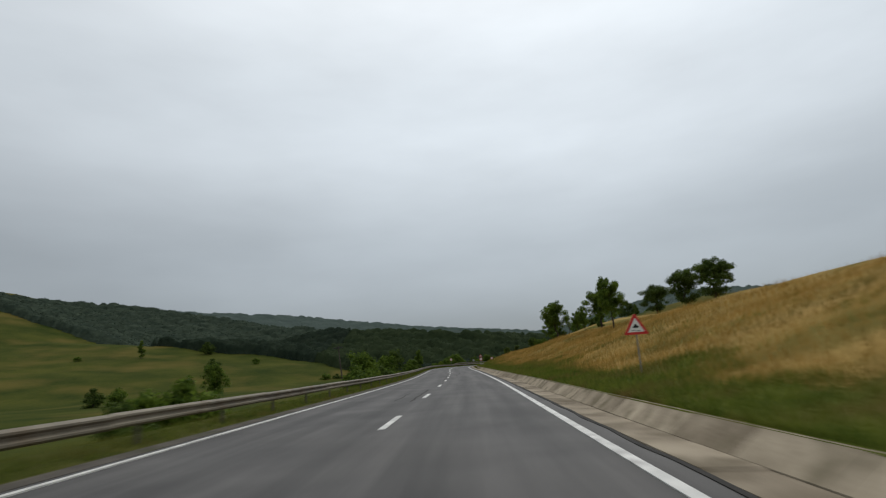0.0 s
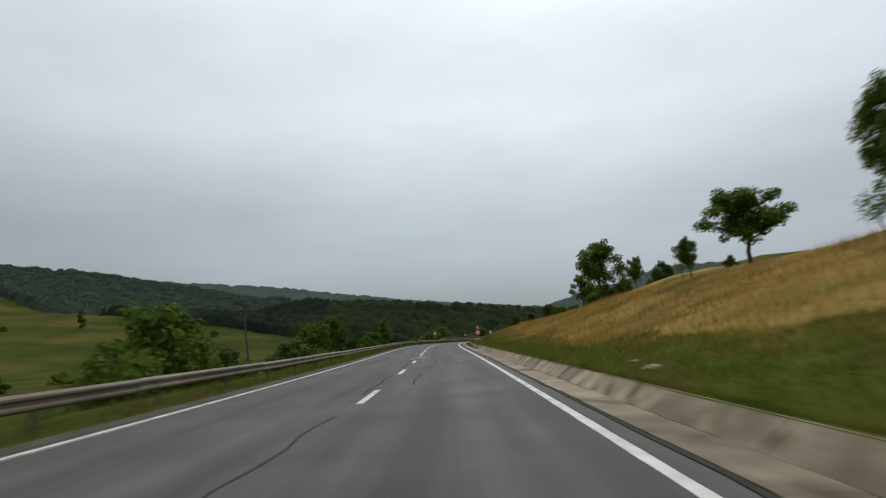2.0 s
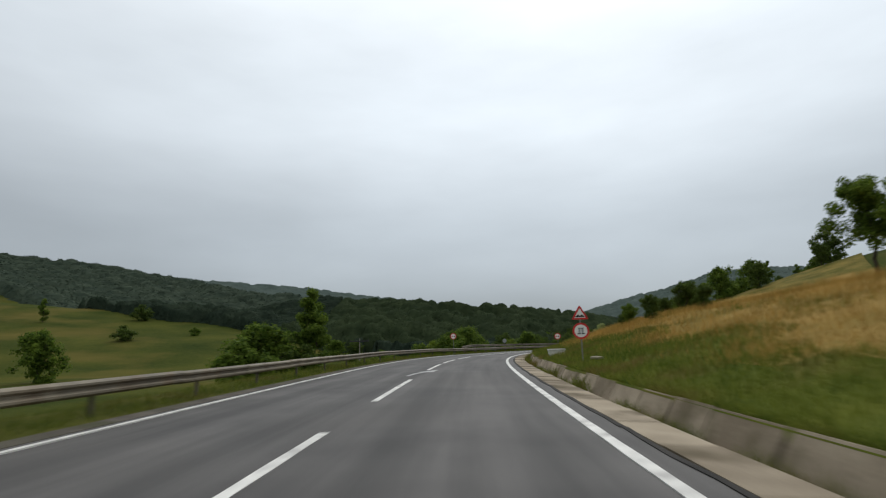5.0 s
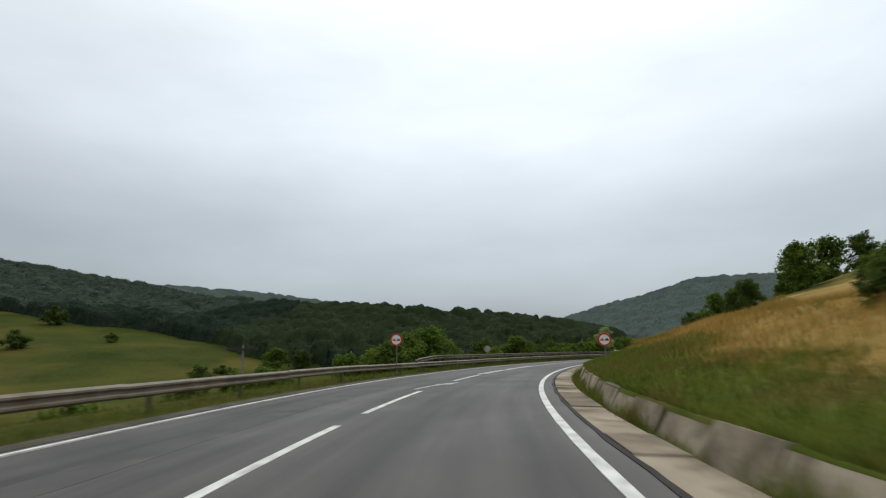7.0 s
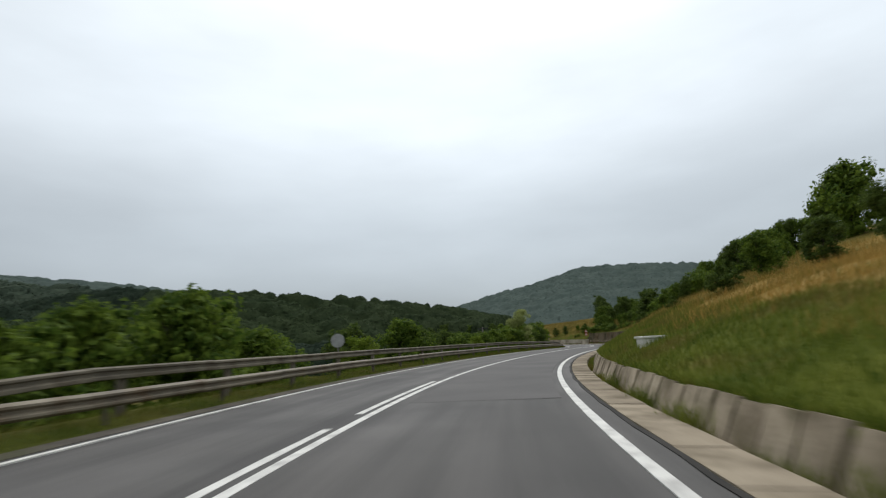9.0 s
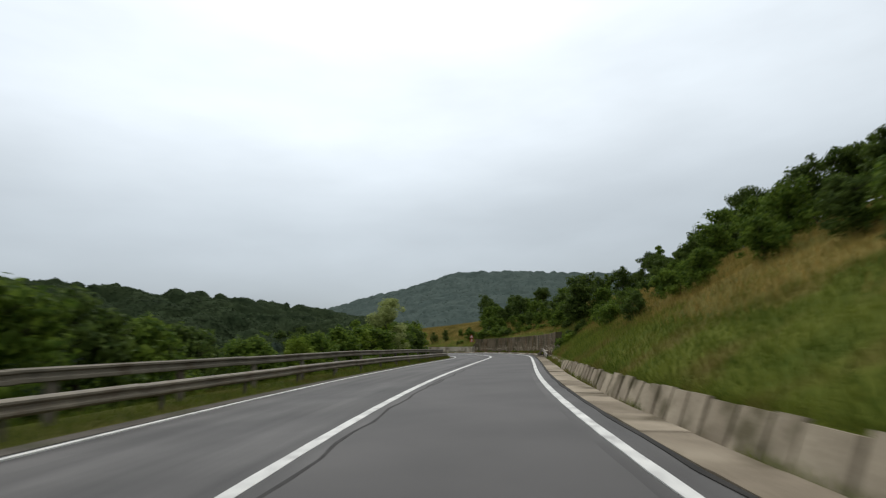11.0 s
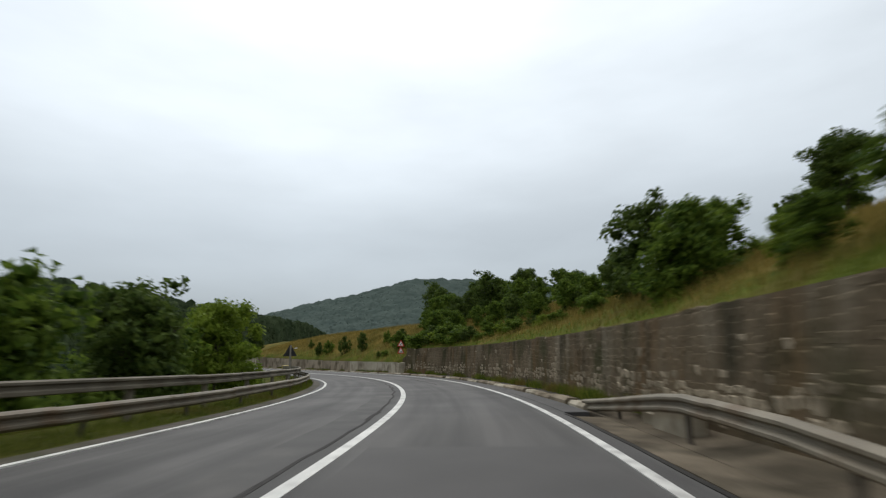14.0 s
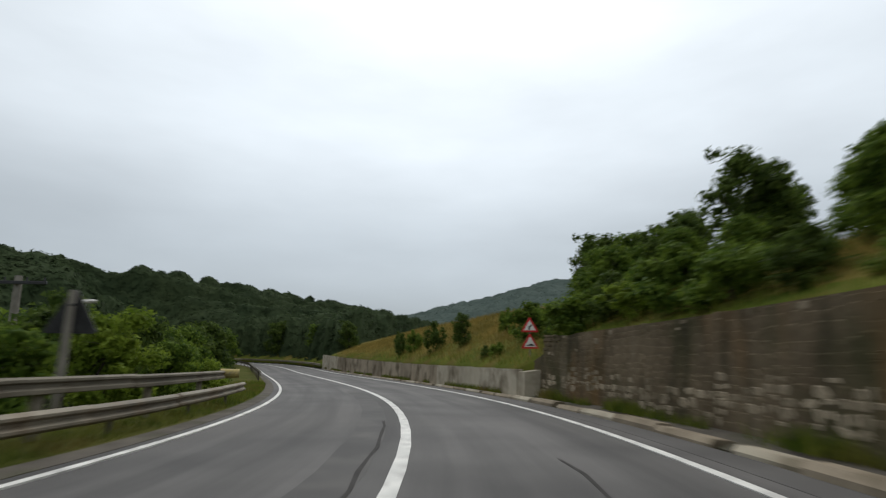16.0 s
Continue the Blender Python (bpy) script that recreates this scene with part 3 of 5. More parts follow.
def arrow(s0):
    """A bent return arrow on the centre line, worn."""
    pts = [(0.0, -0.38, 0.06), (1.6, -0.22, 0.08), (2.4, 0.0, 0.10), (2.9, 0.22, 0.10)]
    s = np.array([p[0] for p in pts]) + s0
    sec = np.array([[(c - w, -0.02), (c - w, 0.006), (c + w, 0.006), (c + w, -0.02)] for _, c, w in pts])
    swept("arrow", s, sec, M_WORN, road)
    s = np.array([s0 + 2.55, s0 + 3.3, s0 + 4.1])
    sec = np.array([[(c - w, -0.02), (c - w, 0.0065), (c + w, 0.0065), (c + w, -0.02)] for c, w in ((0.10, 0.34), (0.28, 0.16), (0.50, 0.015))])
    swept("arrow_head", s, sec, M_WORN, road)


for a in (80.0, 117.3, 145.0):
    arrow(a)
for a, b, lat, w in ((24, 33, -0.3, 0.07), (25, 30, -1.0, 0.04), (36.5, 43.5, 0.05, 0.05), (47.5, 55, -0.12, 0.05), (59, 66, -0.2, 0.06), (61, 66, 0.9, 0.05), (70.5, 78, -0.18, 0.07),
                     (72, 79, 1.3, 0.05), (190, 206, 0.35, 0.06), (203, 222, 0.45, 0.05),
                     (212, 226, -0.5, 0.05), (230, 246, -0.35, 0.07), (244, 262, -0.4, 0.07), (262, 271, 2.2, 0.05), (258, 276, -0.45, 0.06)):
    line_mark("crack_seal", a, b, lat, w, M_TAR, 0.04)
for a, c, lat, w in ((224, 262, -0.75, 0.75), (262, 290, -0.7, 0.6), (128, 152, -1.9, 0.7)):
    line_mark("asphalt_patch", a, c, lat, w, M_PATCH, 0.02)
# thin dark line on the asphalt along its joint with the apron slabs
M_EDGE_STRIP = material("dark_edge_strip", (0.014, 0.013, 0.011), (0.036, 0.032, 0.027), 1.2, 0.9, 0.5, 40, dist=0.006)
for a in range(-16, 240, 24):
    line_mark("edge_strip_patch", a, min(a + 24, 245), 4.33, 0.075, M_EDGE_STRIP, 0.02)
line_mark("asphalt_patch", 168, 240, 2.0, 3.3, material("darker_asphalt", (0.054, 0.051, 0.049), (0.092, 0.086, 0.082), 0.4, 0.74, 0.5, 160, dist=0.006))

# ---- guard rails ----
W_BEAM = [(0.0, 0.43), (0.035, 0.445), (0.08, 0.48), (0.08, 0.52), (0.012, 0.565), (0.012, 0.605), (0.08, 0.65), (0.08, 0.69), (0.035, 0.725), (0.0, 0.74),
          (-0.02, 0.74), (0.055, 0.69), (0.055, 0.655), (-0.012, 0.605), (-0.012, 0.565), (0.055, 0.52), (0.055, 0.48), (-0.02, 0.43)]


def guard_rail(s0, s1, lat, label, profile=W_BEAM, mat=M_STEEL, seg=4.0, post=(0.06, 0.10, 0.68), flip=1, name="guard_rail", lift=None):
    rail = thing(name, Matrix(), label, "guard rail", "roadside guard rails")
    n = max(1, int(round((s1 - s0) / seg)))
    for i in range(n):
        a, b = s0 + (s1 - s0) * i / n, s0 + (s1 - s0) * (i + 1) / n
        s = steps(a, b + 0.12, 1.0)
        up = np.array([lift(q) for q in s]) if lift else np.zeros(len(s))
        jog = 0.012 * math.sin(i * 2.3)
        sec = np.array([[(lat + flip * x + jog, z + u + 0.01 * math.sin(i * 1.7)) for x, z in profile] for u in up])
        swept("beam", s, sec, mat, rail)
        bm = bmesh.new()
        top = post[2] + (lift(a + 1.0) if lift else 0)
        box_bm(bm, post[0], post[1], top + 0.5, road_pose(a + 1.0, lat - flip * (post[0] / 2 + 0.03), (top - 0.5) / 2), 0.008)
        part("post", bm, M_POSTDARK if mat == M_STEEL else mat, rail)
    return rail


guard_rail(-18, 284, -5.02, "long weathered galvanised steel guard rail along the verge",
           lift=lambda s: float(knots(s, [150, 165, 216, 224, 247], [0.0, -0.07, -0.04, -0.09, -0.15])))
BOX_BEAM = [(-0.02, 0.84), (0.055, 0.86), (0.055, 0.92), (0.0, 0.95), (0.0, 1.01), (0.055, 1.04), (0.055, 1.08), (0.0, 1.11), (-0.10, 1.11), (-0.10, 0.84)]
guard_rail(161.8, 283, -5.55, "second, higher dull beam rail on broad posts behind the first", BOX_BEAM, M_STEEL_OLD, 4.0, (0.10, 0.22, 1.0), name="parapet_rail",
           lift=lambda s: float(knots(s, [161.8, 163.0, 165.6, 216, 247], [-0.28, -0.14, 0.0, 0.03, -0.10])))
guard_rail(300, 425, -5.05, "weathered guard rail of the next bend")
guard_rail(347, 425, 5.05, "weathered guard rail on the outside of the next bend", flip=-1)
guard_rail(232.0, 246.6, 5.22, "short guard rail with bent-down ends before the stone wall", flip=-1, seg=3.4,
           lift=lambda s: float(knots(s, [232.0, 234.0, 237.5, 240.5, 246.6], [-0.48, -0.38, -0.10, 0.0, -0.52])))
stub = thing("concrete_block", road_pose(241.6, 5.62, 0.2), "broken pale concrete block behind the short rail", "concrete block")
bm = bmesh.new()
box_bm(bm, 0.42, 1.5, 0.62, pose(0, 0, 0, 2, 3, 0), 0.05)
box_bm(bm, 0.36, 0.7, 0.35, pose(0.05, 1.2, -0.12, 4, -5, 8), 0.05)
part("block", bm, M_CONCRETE_NEW, stub)
end_cap = thing("rail_end", road_pose(283.3, -5.4, 0.9), "yellow-painted rounded end piece of the rail", "rail end")
bm = bmesh.new()
rod_bm(bm, (-0.30, 0, 0), (0.3, 0.1, 0), 0.16, 0.15, 12)
part("cap", bm, M_YELLOW, end_cap)

# ---- ditch on the right: apron slabs, side slabs, kerb, walls ----
random.seed(7)
ditch = thing("ditch", Matrix(), "concrete-lined roadside ditch with cracked slabs and weeds", "ditch", kind="structure")
s = -16.0
i = 0
while s < 243.0:
    ln = random.uniform(1.7, 2.3)
    j = random.uniform(-0.012, 0.012)
    swept("apron_slab", steps(s, min(s + ln - 0.02, 245.5), 1.2), [(4.39, -0.25), (4.39, 0.0 + j), (5.06, -0.03 + j), (5.08, -0.34)], M_DIRTY if s > 233 else M_CONCRETE, ditch)
    s += ln
s = -16.0
while s < 231.6:
    deep, small, broken = s > 97, 157 < s < 214, 214 < s < 234
    ln = random.uniform(0.60, 0.95) if small else random.uniform(0.9, 1.7) if broken else random.uniform(1.5, 2.1)
    gap = random.uniform(0.06, 0.13) if small else random.choice((0.05, 0.08, 0.25, 0.5)) if broken else random.choice((0.02, 0.02, 0.03, 0.14)) if deep else random.choice((0.015, 0.02, 0.05))
    lean = random.uniform(-0.05, 0.03) if small or broken else random.uniform(-0.03, 0.03) if deep else random.uniform(-0.012, 0.012)
    drop = random.uniform(-0.10, 0.03) if broken else random.uniform(-0.05, 0.03) if deep else 0.0
    e1 = min(s + ln - gap, 232.8)
    if deep:
        tz = float(knots(s, [97, 130, 150, 188, 210, 218, 236], [0.24, 0.26, 0.40, 0.38, 0.32, 0.20, 0.18])) + drop
        loop = [(5.30, -0.42), (5.27, -0.34), (5.60 + lean, tz), (5.70 + lean, tz - 0.02), (5.45, -0.42)]
    else:
        loop = [(5.09, -0.20), (5.09, -0.03), (5.50 + lean, 0.28), (5.58 + lean, 0.24), (5.20, -0.20)]
    swept("side_slab", steps(s, e1, 1.2), loop, M_SLAB, ditch)
    s += ln
for a in np.arange(97, 231.5, 2.4):
    swept("ditch_floor", steps(a, a + 2.38, 1.2), [(5.08, -0.55), (5.085, -0.33), (5.28, -0.35), (5.29, -0.55)], M_CONCRETE, ditch)
for a in np.arange(232.9, 245.0, 2.3):
    swept("apron_slab", steps(a, a + 2.27, 1.15), [(5.09, -0.3), (5.09, -0.035), (5.6, 0.0), (6.1, 0.06), (6.1, -0.3)], M_DIRTY, ditch)
swept("ditch_back", steps(96, 232.9, 1.5), [(5.36, -0.6), (5.36, -0.42), (5.58, 0.0), (5.66, 0.13), (5.95, 0.18), (5.95, -0.6)], M_VERGE, ditch)
swept("ditch_back", steps(-16, 96, 1.5), [(5.15, -0.5), (5.15, -0.16), (5.50, 0.14), (5.85, 0.15), (5.85, -0.5)], M_VERGE, ditch)
kerb = thing("kerb", Matrix(), "pale worn concrete kerb below the stone wall", "kerb", kind="structure")
for i, a in enumerate(np.arange(246.2, 342, 2.0)):
    j = 0.05 * math.sin(i * 2.7)
    top = (0.125 + 0.03 * math.sin(i * 1.9)) if a < 285 else 0.10
    swept("kerbstone", steps(a, a + (1.97 if i % 4 else 1.55), 1.0), [(5.03 + j, -0.3), (5.04 + j, top - 0.08), (5.12 + j, top), (5.42 + j, top - 0.02), (5.50 + j, -0.3)], M_CONCRETE if i % 3 else M_CONCRETE_NEW, kerb)
swept("gutter_soil", steps(246.4, 342, 1.5), [(5.09, -0.3), (5.11, -0.01), (5.40, 0.06), (6.2, 0.12), (6.2, -0.3)], M_GRAVEL)
tagged(bpy.data.objects["gutter_soil"], "weedy soil between kerb and wall", "soil", kind="structure")

WALL_A, WALL_B = 235.0, 284.6
wall_s = steps(WALL_A, WALL_B, 1.0)
wall = swept("retaining_wall", wall_s, [[(6.02, -0.4), (6.20, h), (6.75, h + 0.02), (6.9, -0.4)] for h in wall_top(wall_s)], M_MORTAR)
tagged(wall, "dark weathered rubble-stone retaining wall, paler at its foot", "wall", kind="structure")


def stone_mesh(seed):
    """A rough face stone with five to seven corners, about one unit wide and high."""
    rnd = random.Random(seed)
    n = 6
    o = []
    for k in range(n):
        a = 2 * math.pi * (k + rnd.uniform(-0.25, 0.25)) / n
        x, z = math.cos(a), math.sin(a)
        q = 0.53 / max(abs(x), abs(z)) * rnd.uniform(0.86, 1.0)
        o.append((x * q, z * q))
    v = []
    for k, d in ((1.0, 0.5), (0.97, -0.36), (0.78, -0.5)):
        v += [(x * k, d + rnd.uniform(-0.07, 0.07), z * k) for x, z in o]
    f = [[a * n + b, a * n + (b + 1) % n, (a + 1) * n + (b + 1) % n, (a + 1) * n + b] for a in range(2) for b in range(n)] + [list(range(2 * n, 3 * n))]
    return v, f


def wall_at(s, z):
    return 6.02 + 0.18 * (z + 0.4) / (float(wall_top(s)) + 0.4)


stone_list = []
rnd = random.Random(11)
bay = WALL_A + 0.05
while bay < WALL_B - 1.0:
    long = rnd.uniform(1.3, 2.8)
    tilt = rnd.uniform(-0.05, 0.05)
    zc, high = 0.08, float(wall_top(bay))
    while zc < high - 0.07:
        hgt = min(rnd.uniform(0.12, 0.27), high - zc)
        s = bay
        while s < bay + long - 0.10:
            wid = min(rnd.uniform(0.15, 0.46), bay + long - s)
            stone_list.append((s + wid / 2, zc + hgt / 2 + tilt * (s - bay) + rnd.uniform(-0.03, 0.03), wid * rnd.uniform(0.95, 1.08), hgt * rnd.uniform(0.92, 1.10), rnd.uniform(0.094, 0.112)))
            s += wid
        zc += hgt
    bay += long

# ---- low concrete wall further on ----
low_wall = thing("low_wall", Matrix(), "low pale concrete panel wall below the meadow, stained", "wall", kind="structure")
for i, a in enumerate(np.arange(284.4, 345, 3.0)):
    t0 = float(low_top(a))
    swept("wall_panel", steps(a, a + 2.96, 1.5), [(5.36 + 0.01 * (i % 3), -0.4), (5.42 + 0.01 * (i % 3), t0), (5.66, t0), (5.75, -0.4)], M_CONCRETE_NEW if i < 4 or i > 16 else M_CONCRETE, low_wall)
swept("wall_panel", steps(283.7, 284.38, 0.34), [(5.40, -0.4), (5.46, 1.02), (6.15, 1.10), (6.15, -0.4)], M_CONCRETE_NEW, low_wall)
head = thing("culvert_inlet", road_pose(234.15, 6.32, 0.3), "pale grey concrete culvert head beside the wall end", "culvert")
bm = bmesh.new()
box_bm(bm, 0.30, 1.45, 1.55, pose(0.0, 0, 0, 0, 4, 0), 0.04)
part("block", bm, M_CONCRETE_NEW, head)
bm = bmesh.new()
box_bm(bm, 0.75, 1.6, 0.12, pose(-0.42, 0.1, -0.22), 0.02)
part("ledge", bm, M_CONCRETE, head)


def culvert_box(s, lat, dz, turn):
    t = thing("culvert_parapet", road_pose(s, lat, dz, turn), "small white-limed culvert parapet with a flat cap, in the grass", "parapet", "white culvert parapets")
    bm = bmesh.new()
    box_bm(bm, 0.98, 0.40, 0.80, pose(0, 0, -0.12), 0.02)
    part("block", bm, M_WHITE, t)
    bm = bmesh.new()
    box_bm(bm, 1.08, 0.50, 0.07, pose(0, 0, 0.31), 0.012)
    part("cap", bm, M_WHITE, t)


culvert_box(130.2, 6.95, 0.32, 4)
culvert_box(176.3, 7.15, 0.80, 25)


def grass_stone(s, lat, lift, size, seed, label="flat pale stone lying in the grass of the bank", group="stones in the grass"):
    rnd = random.Random(seed)
    t = thing("stone", road_pose(s, lat, lift, rnd.uniform(0, 180)), label, "stone", group)
    bm = bmesh.new()
    bmesh.ops.create_icosphere(bm, subdivisions=2, radius=0.5)
    for v in bm.verts:
        k = 1 + rnd.uniform(-0.14, 0.14)
        v.co = Vector((v.co.x * size[0] * k, v.co.y * size[1] * k, v.co.z * size[2] * k))
    part("block", bm, M_CONCRETE_NEW, t)


for q in ((57.8, 6.7, 0.34, (0.8, 0.4, 0.16), 1), (117.0, 6.9, 0.52, (0.55, 0.3, 0.13), 2), (258.0, 10.4, 3.75, (1.2, 0.8, 0.7), 3), (60.0, 7.0, 0.36, (0.4, 0.3, 0.14), 4)):
    grass_stone(*q)
rnd_s = random.Random(33)
for i in range(22):
    grass_stone(rnd_s.choice((113, 128, 141, 160, 168, 171, 205, 226)) + rnd_s.uniform(-2.5, 2.5), rnd_s.uniform(5.14, 5.27), -0.34, (rnd_s.uniform(0.10, 0.26), rnd_s.uniform(0.08, 0.18), rnd_s.uniform(0.07, 0.14)), 40 + i,
                "pale broken stone on the ditch floor", "stones in the ditch")

# ---- road signs ----
TRI = [(-0.45, -0.26), (-0.42, -0.30), (0.42, -0.30), (0.45, -0.26), (0.04, 0.47), (-0.04, 0.47)]
TRI_IN = [(-0.31, -0.205), (0.31, -0.205), (0.0, 0.335)]


def disc(r, n=28):
    return [(r * math.cos(2 * math.pi * i / n), r * math.sin(2 * math.pi * i / n)) for i in range(n)]


def panel(parent, kind, z, k, symbols, front=True):
    """A sign panel at height z; symbols: (outline, material)."""
    outer, inner = (TRI, TRI_IN) if kind == "triangle" else (disc(0.5), disc(0.385))
    bm = bmesh.new()
    plate_bm(bm, [(x * k, z + y * k) for x, y in outer], -0.012, 0.012)
    p = part("panel", bm, M_SIGN_RED if front else M_SIGN_BACK, parent, "red-bordered sign panel" if front else "plain grey back of a round sign panel")
    if front:
        bm = bmesh.new()
        plate_bm(bm, [(x * k, z + y * k) for x, y in inner], -0.017, -0.010)
        part("face", bm, M_SIGN_WHITE, p, "white sign face")
        for pts, mat in symbols:
            bm = bmesh.new()
            plate_bm(bm, [(x * k, z + y * k) for x, y in pts], -0.022, -0.015)
            part("symbol", bm, mat, p)


def sign_post(s, lat, base, top, label, turn=0.0, lean=0.0):
    t = thing("road_sign", road_pose(s, lat, base, turn) @ pose(0, 0, 0, 0, lean, 0), label, "road sign", "road signs")
    bm = bmesh.new()
    rod_bm(bm, (0, 0.045, -0.6), (0, 0.045, top), 0.026, 0.026, 10)
    part("post", bm, M_POST, t)
    return t


def rect(x0, z0, x1, z1):
    return [(x0, z0), (x1, z0), (x1, z1), (x0, z1)]


CAR_SKID = [([(-0.10, -0.05), (0.10, -0.05), (0.13, 0.02), (0.05, 0.03), (0.03, 0.10), (-0.05, 0.09), (-0.06, 0.02), (-0.13, 0.0)], M_SIGN_BLACK),
            (rect(-0.16, -0.15, -0.04, -0.13), M_SIGN_BLACK), (rect(0.02, -0.17, 0.16, -0.15), M_SIGN_BLACK)]
BUMPS = [([(-0.26, -0.17), (0.26, -0.17), (0.26, -0.12), (0.20, -0.11), (0.14, -0.03), (0.07, -0.03), (0.02, -0.10), (-0.02, -0.10), (-0.07, -0.03), (-0.14, -0.03), (-0.20, -0.11), (-0.26, -0.12)], M_SIGN_BLACK)]
TRUCKS = [(rect(-0.15, -0.14, -0.02, 0.15), M_SIGN_BACK), (rect(0.03, -0.14, 0.16, 0.15), M_SIGN_BACK), (rect(-0.22, -0.20, -0.02, -0.14), M_SIGN_BLACK),
          (rect(0.03, -0.20, 0.22, -0.14), M_SIGN_BLACK), (rect(-0.15, 0.15, 0.16, 0.185), M_SIGN_BLACK)]
CARS = [([(-0.31, -0.09), (-0.04, -0.09), (-0.04, 0.0), (-0.09, 0.02), (-0.12, 0.10), (-0.25, 0.10), (-0.28, 0.02), (-0.31, 0.0)], M_SIGN_RED),
        (rect(-0.25, 0.02, -0.11, 0.07), M_SIGN_WHITE),
        ([(0.05, -0.09), (0.32, -0.09), (0.32, 0.0), (0.29, 0.02), (0.26, 0.10), (0.13, 0.10), (0.09, 0.02), (0.05, 0.0)], M_SIGN_BLACK),
        (rect(0.12, 0.02, 0.26, 0.07), M_SIGN_WHITE)]
BEND_MARK = [([(-0.07, -0.17), (0.0, -0.17), (0.0, -0.05), (0.10, 0.02), (0.10, 0.10), (0.03, 0.10), (0.03, 0.05), (-0.07, -0.02)], M_SIGN_BLACK)]
SLOPE_MARK = [([(-0.2, -0.15), (0.2, -0.15), (0.2, -0.10), (0.06, -0.04), (-0.1, -0.1), (-0.2, -0.11)], M_SIGN_BLACK)]

t = sign_post(23.4, 8.2, 0.45, 2.15, "red-bordered triangular warning sign on a steel post in dry grass", -4)
panel(t, "triangle", 1.72, 0.96, CAR_SKID)
t = sign_post(117.7, 6.5, 0.35, 2.15, "triangular bump warning over a round lorry ban on one post", -6)
panel(t, "triangle", 1.86, 0.70, BUMPS)
panel(t, "round", 1.20, 0.64, TRUCKS)
t = sign_post(157.0, 6.75, 0.50, 1.5, "round no-overtaking sign on a thin post in the grass bank", -6)
panel(t, "round", 1.2, 0.68, CARS)
t = sign_post(156.6, -4.84, 0.0, 2.3, "round no-overtaking sign on a post beside the guard rail", 4)
panel(t, "round", 2.06, 0.70, CARS)
t = sign_post(179.4, -5.85, -0.1, 1.9, "back of a round grey sign on a post behind the rail", 8)
panel(t, "round", 1.72, 0.62, [], front=False)
t = sign_post(285.2, 6.35, 0.9, 2.4, "two red-bordered warning triangles, one above the other, at the wall", -12)
panel(t, "triangle", 2.02, 0.82, BEND_MARK)
panel(t, "triangle", 1.32, 0.82, SLOPE_MARK)


# ---- poles with cross-arms ----
def power_pole(s, lat, base, height, mat, label, lean=0.0, arm=2.6, thick=0.16):
    t = thing("power_pole", road_pose(s, lat, base) @ pose(0, 0, 0, 0, lean, 0), label, "power pole", "power poles in the valley")
    bm = bmesh.new()
    rod_bm(bm, (0, 0, -0.8), (0, 0, height), thick, thick * 0.65, 10)
    part("pole", bm, mat, t)
    bm = bmesh.new()
    box_bm(bm, arm, 0.12, 0.15, pose(0, -thick, height - 0.35), 0.01)
    part("cross_arm", bm, M_DARKMETAL, t, "dark steel cross-arm")
    for x in (-arm / 2 + 0.1, -0.35 * arm / 2, 0.35 * arm / 2, arm / 2 - 0.1):
        bm = bmesh.new()
        rod_bm(bm, (x, -thick, height - 0.30), (x, -thick, height - 0.10), 0.05, 0.03, 8)
        part("insulator", bm, M_DARKMETAL, t)


def drop_z(s, lat):
    """Ground height over the road at a place beside it."""
    return float(left_land(s, lat) if lat < 0 else right_land(np.array(s, float), np.array(lat, float)))


power_pole(108.2, -20.3, drop_z(108.2, -20.3), 9.3, M_WOODPOLE, "leaning dark wooden power pole with a cross-arm", -6, 1.7, 0.15)
power_pole(163.4, -20.8, drop_z(163.4, -20.8), 5.8, M_POLE, "grey concrete power pole with a long cross-arm", 0, 2.9, 0.11)
power_pole(293.4, -15.9, drop_z(293.4, -15.9), 8.1, M_POLE, "concrete power pole with a long dark cross-arm", -2, 2.5, 0.24)
lamp = thing("street_lamp", road_pose(273.4, -6.2, drop_z(273.4, -6.2)), "slim grey lamp post with pale lamp and dark sign back", "street lamp")
bm = bmesh.new()
rod_bm(bm, (0, 0, -0.8), (0.02, 0, 2.45), 0.085, 0.06, 10)
part("pole", bm, M_POLE, lamp)
bm = bmesh.new()
rod_bm(bm, (0.02, -0.05, 2.16), (0.30, -0.07, 2.24), 0.018, 0.018, 8)
part("arm", bm, M_DARKMETAL, lamp)
bm = bmesh.new()
box_bm(bm, 0.20, 0.12, 0.06, pose(0.38, -0.08, 2.24, 0, -8, 0), 0.025)
part("lamp_head", bm, M_SIGN_WHITE, lamp, "small pale lamp head")
bm = bmesh.new()
plate_bm(bm, [(x * 1.05, 1.98 + y * 1.05) for x, y in TRI], 0.09, 0.115)
part("sign_panel", bm, M_DARKMETAL, lamp, "dark back of a triangular sign")


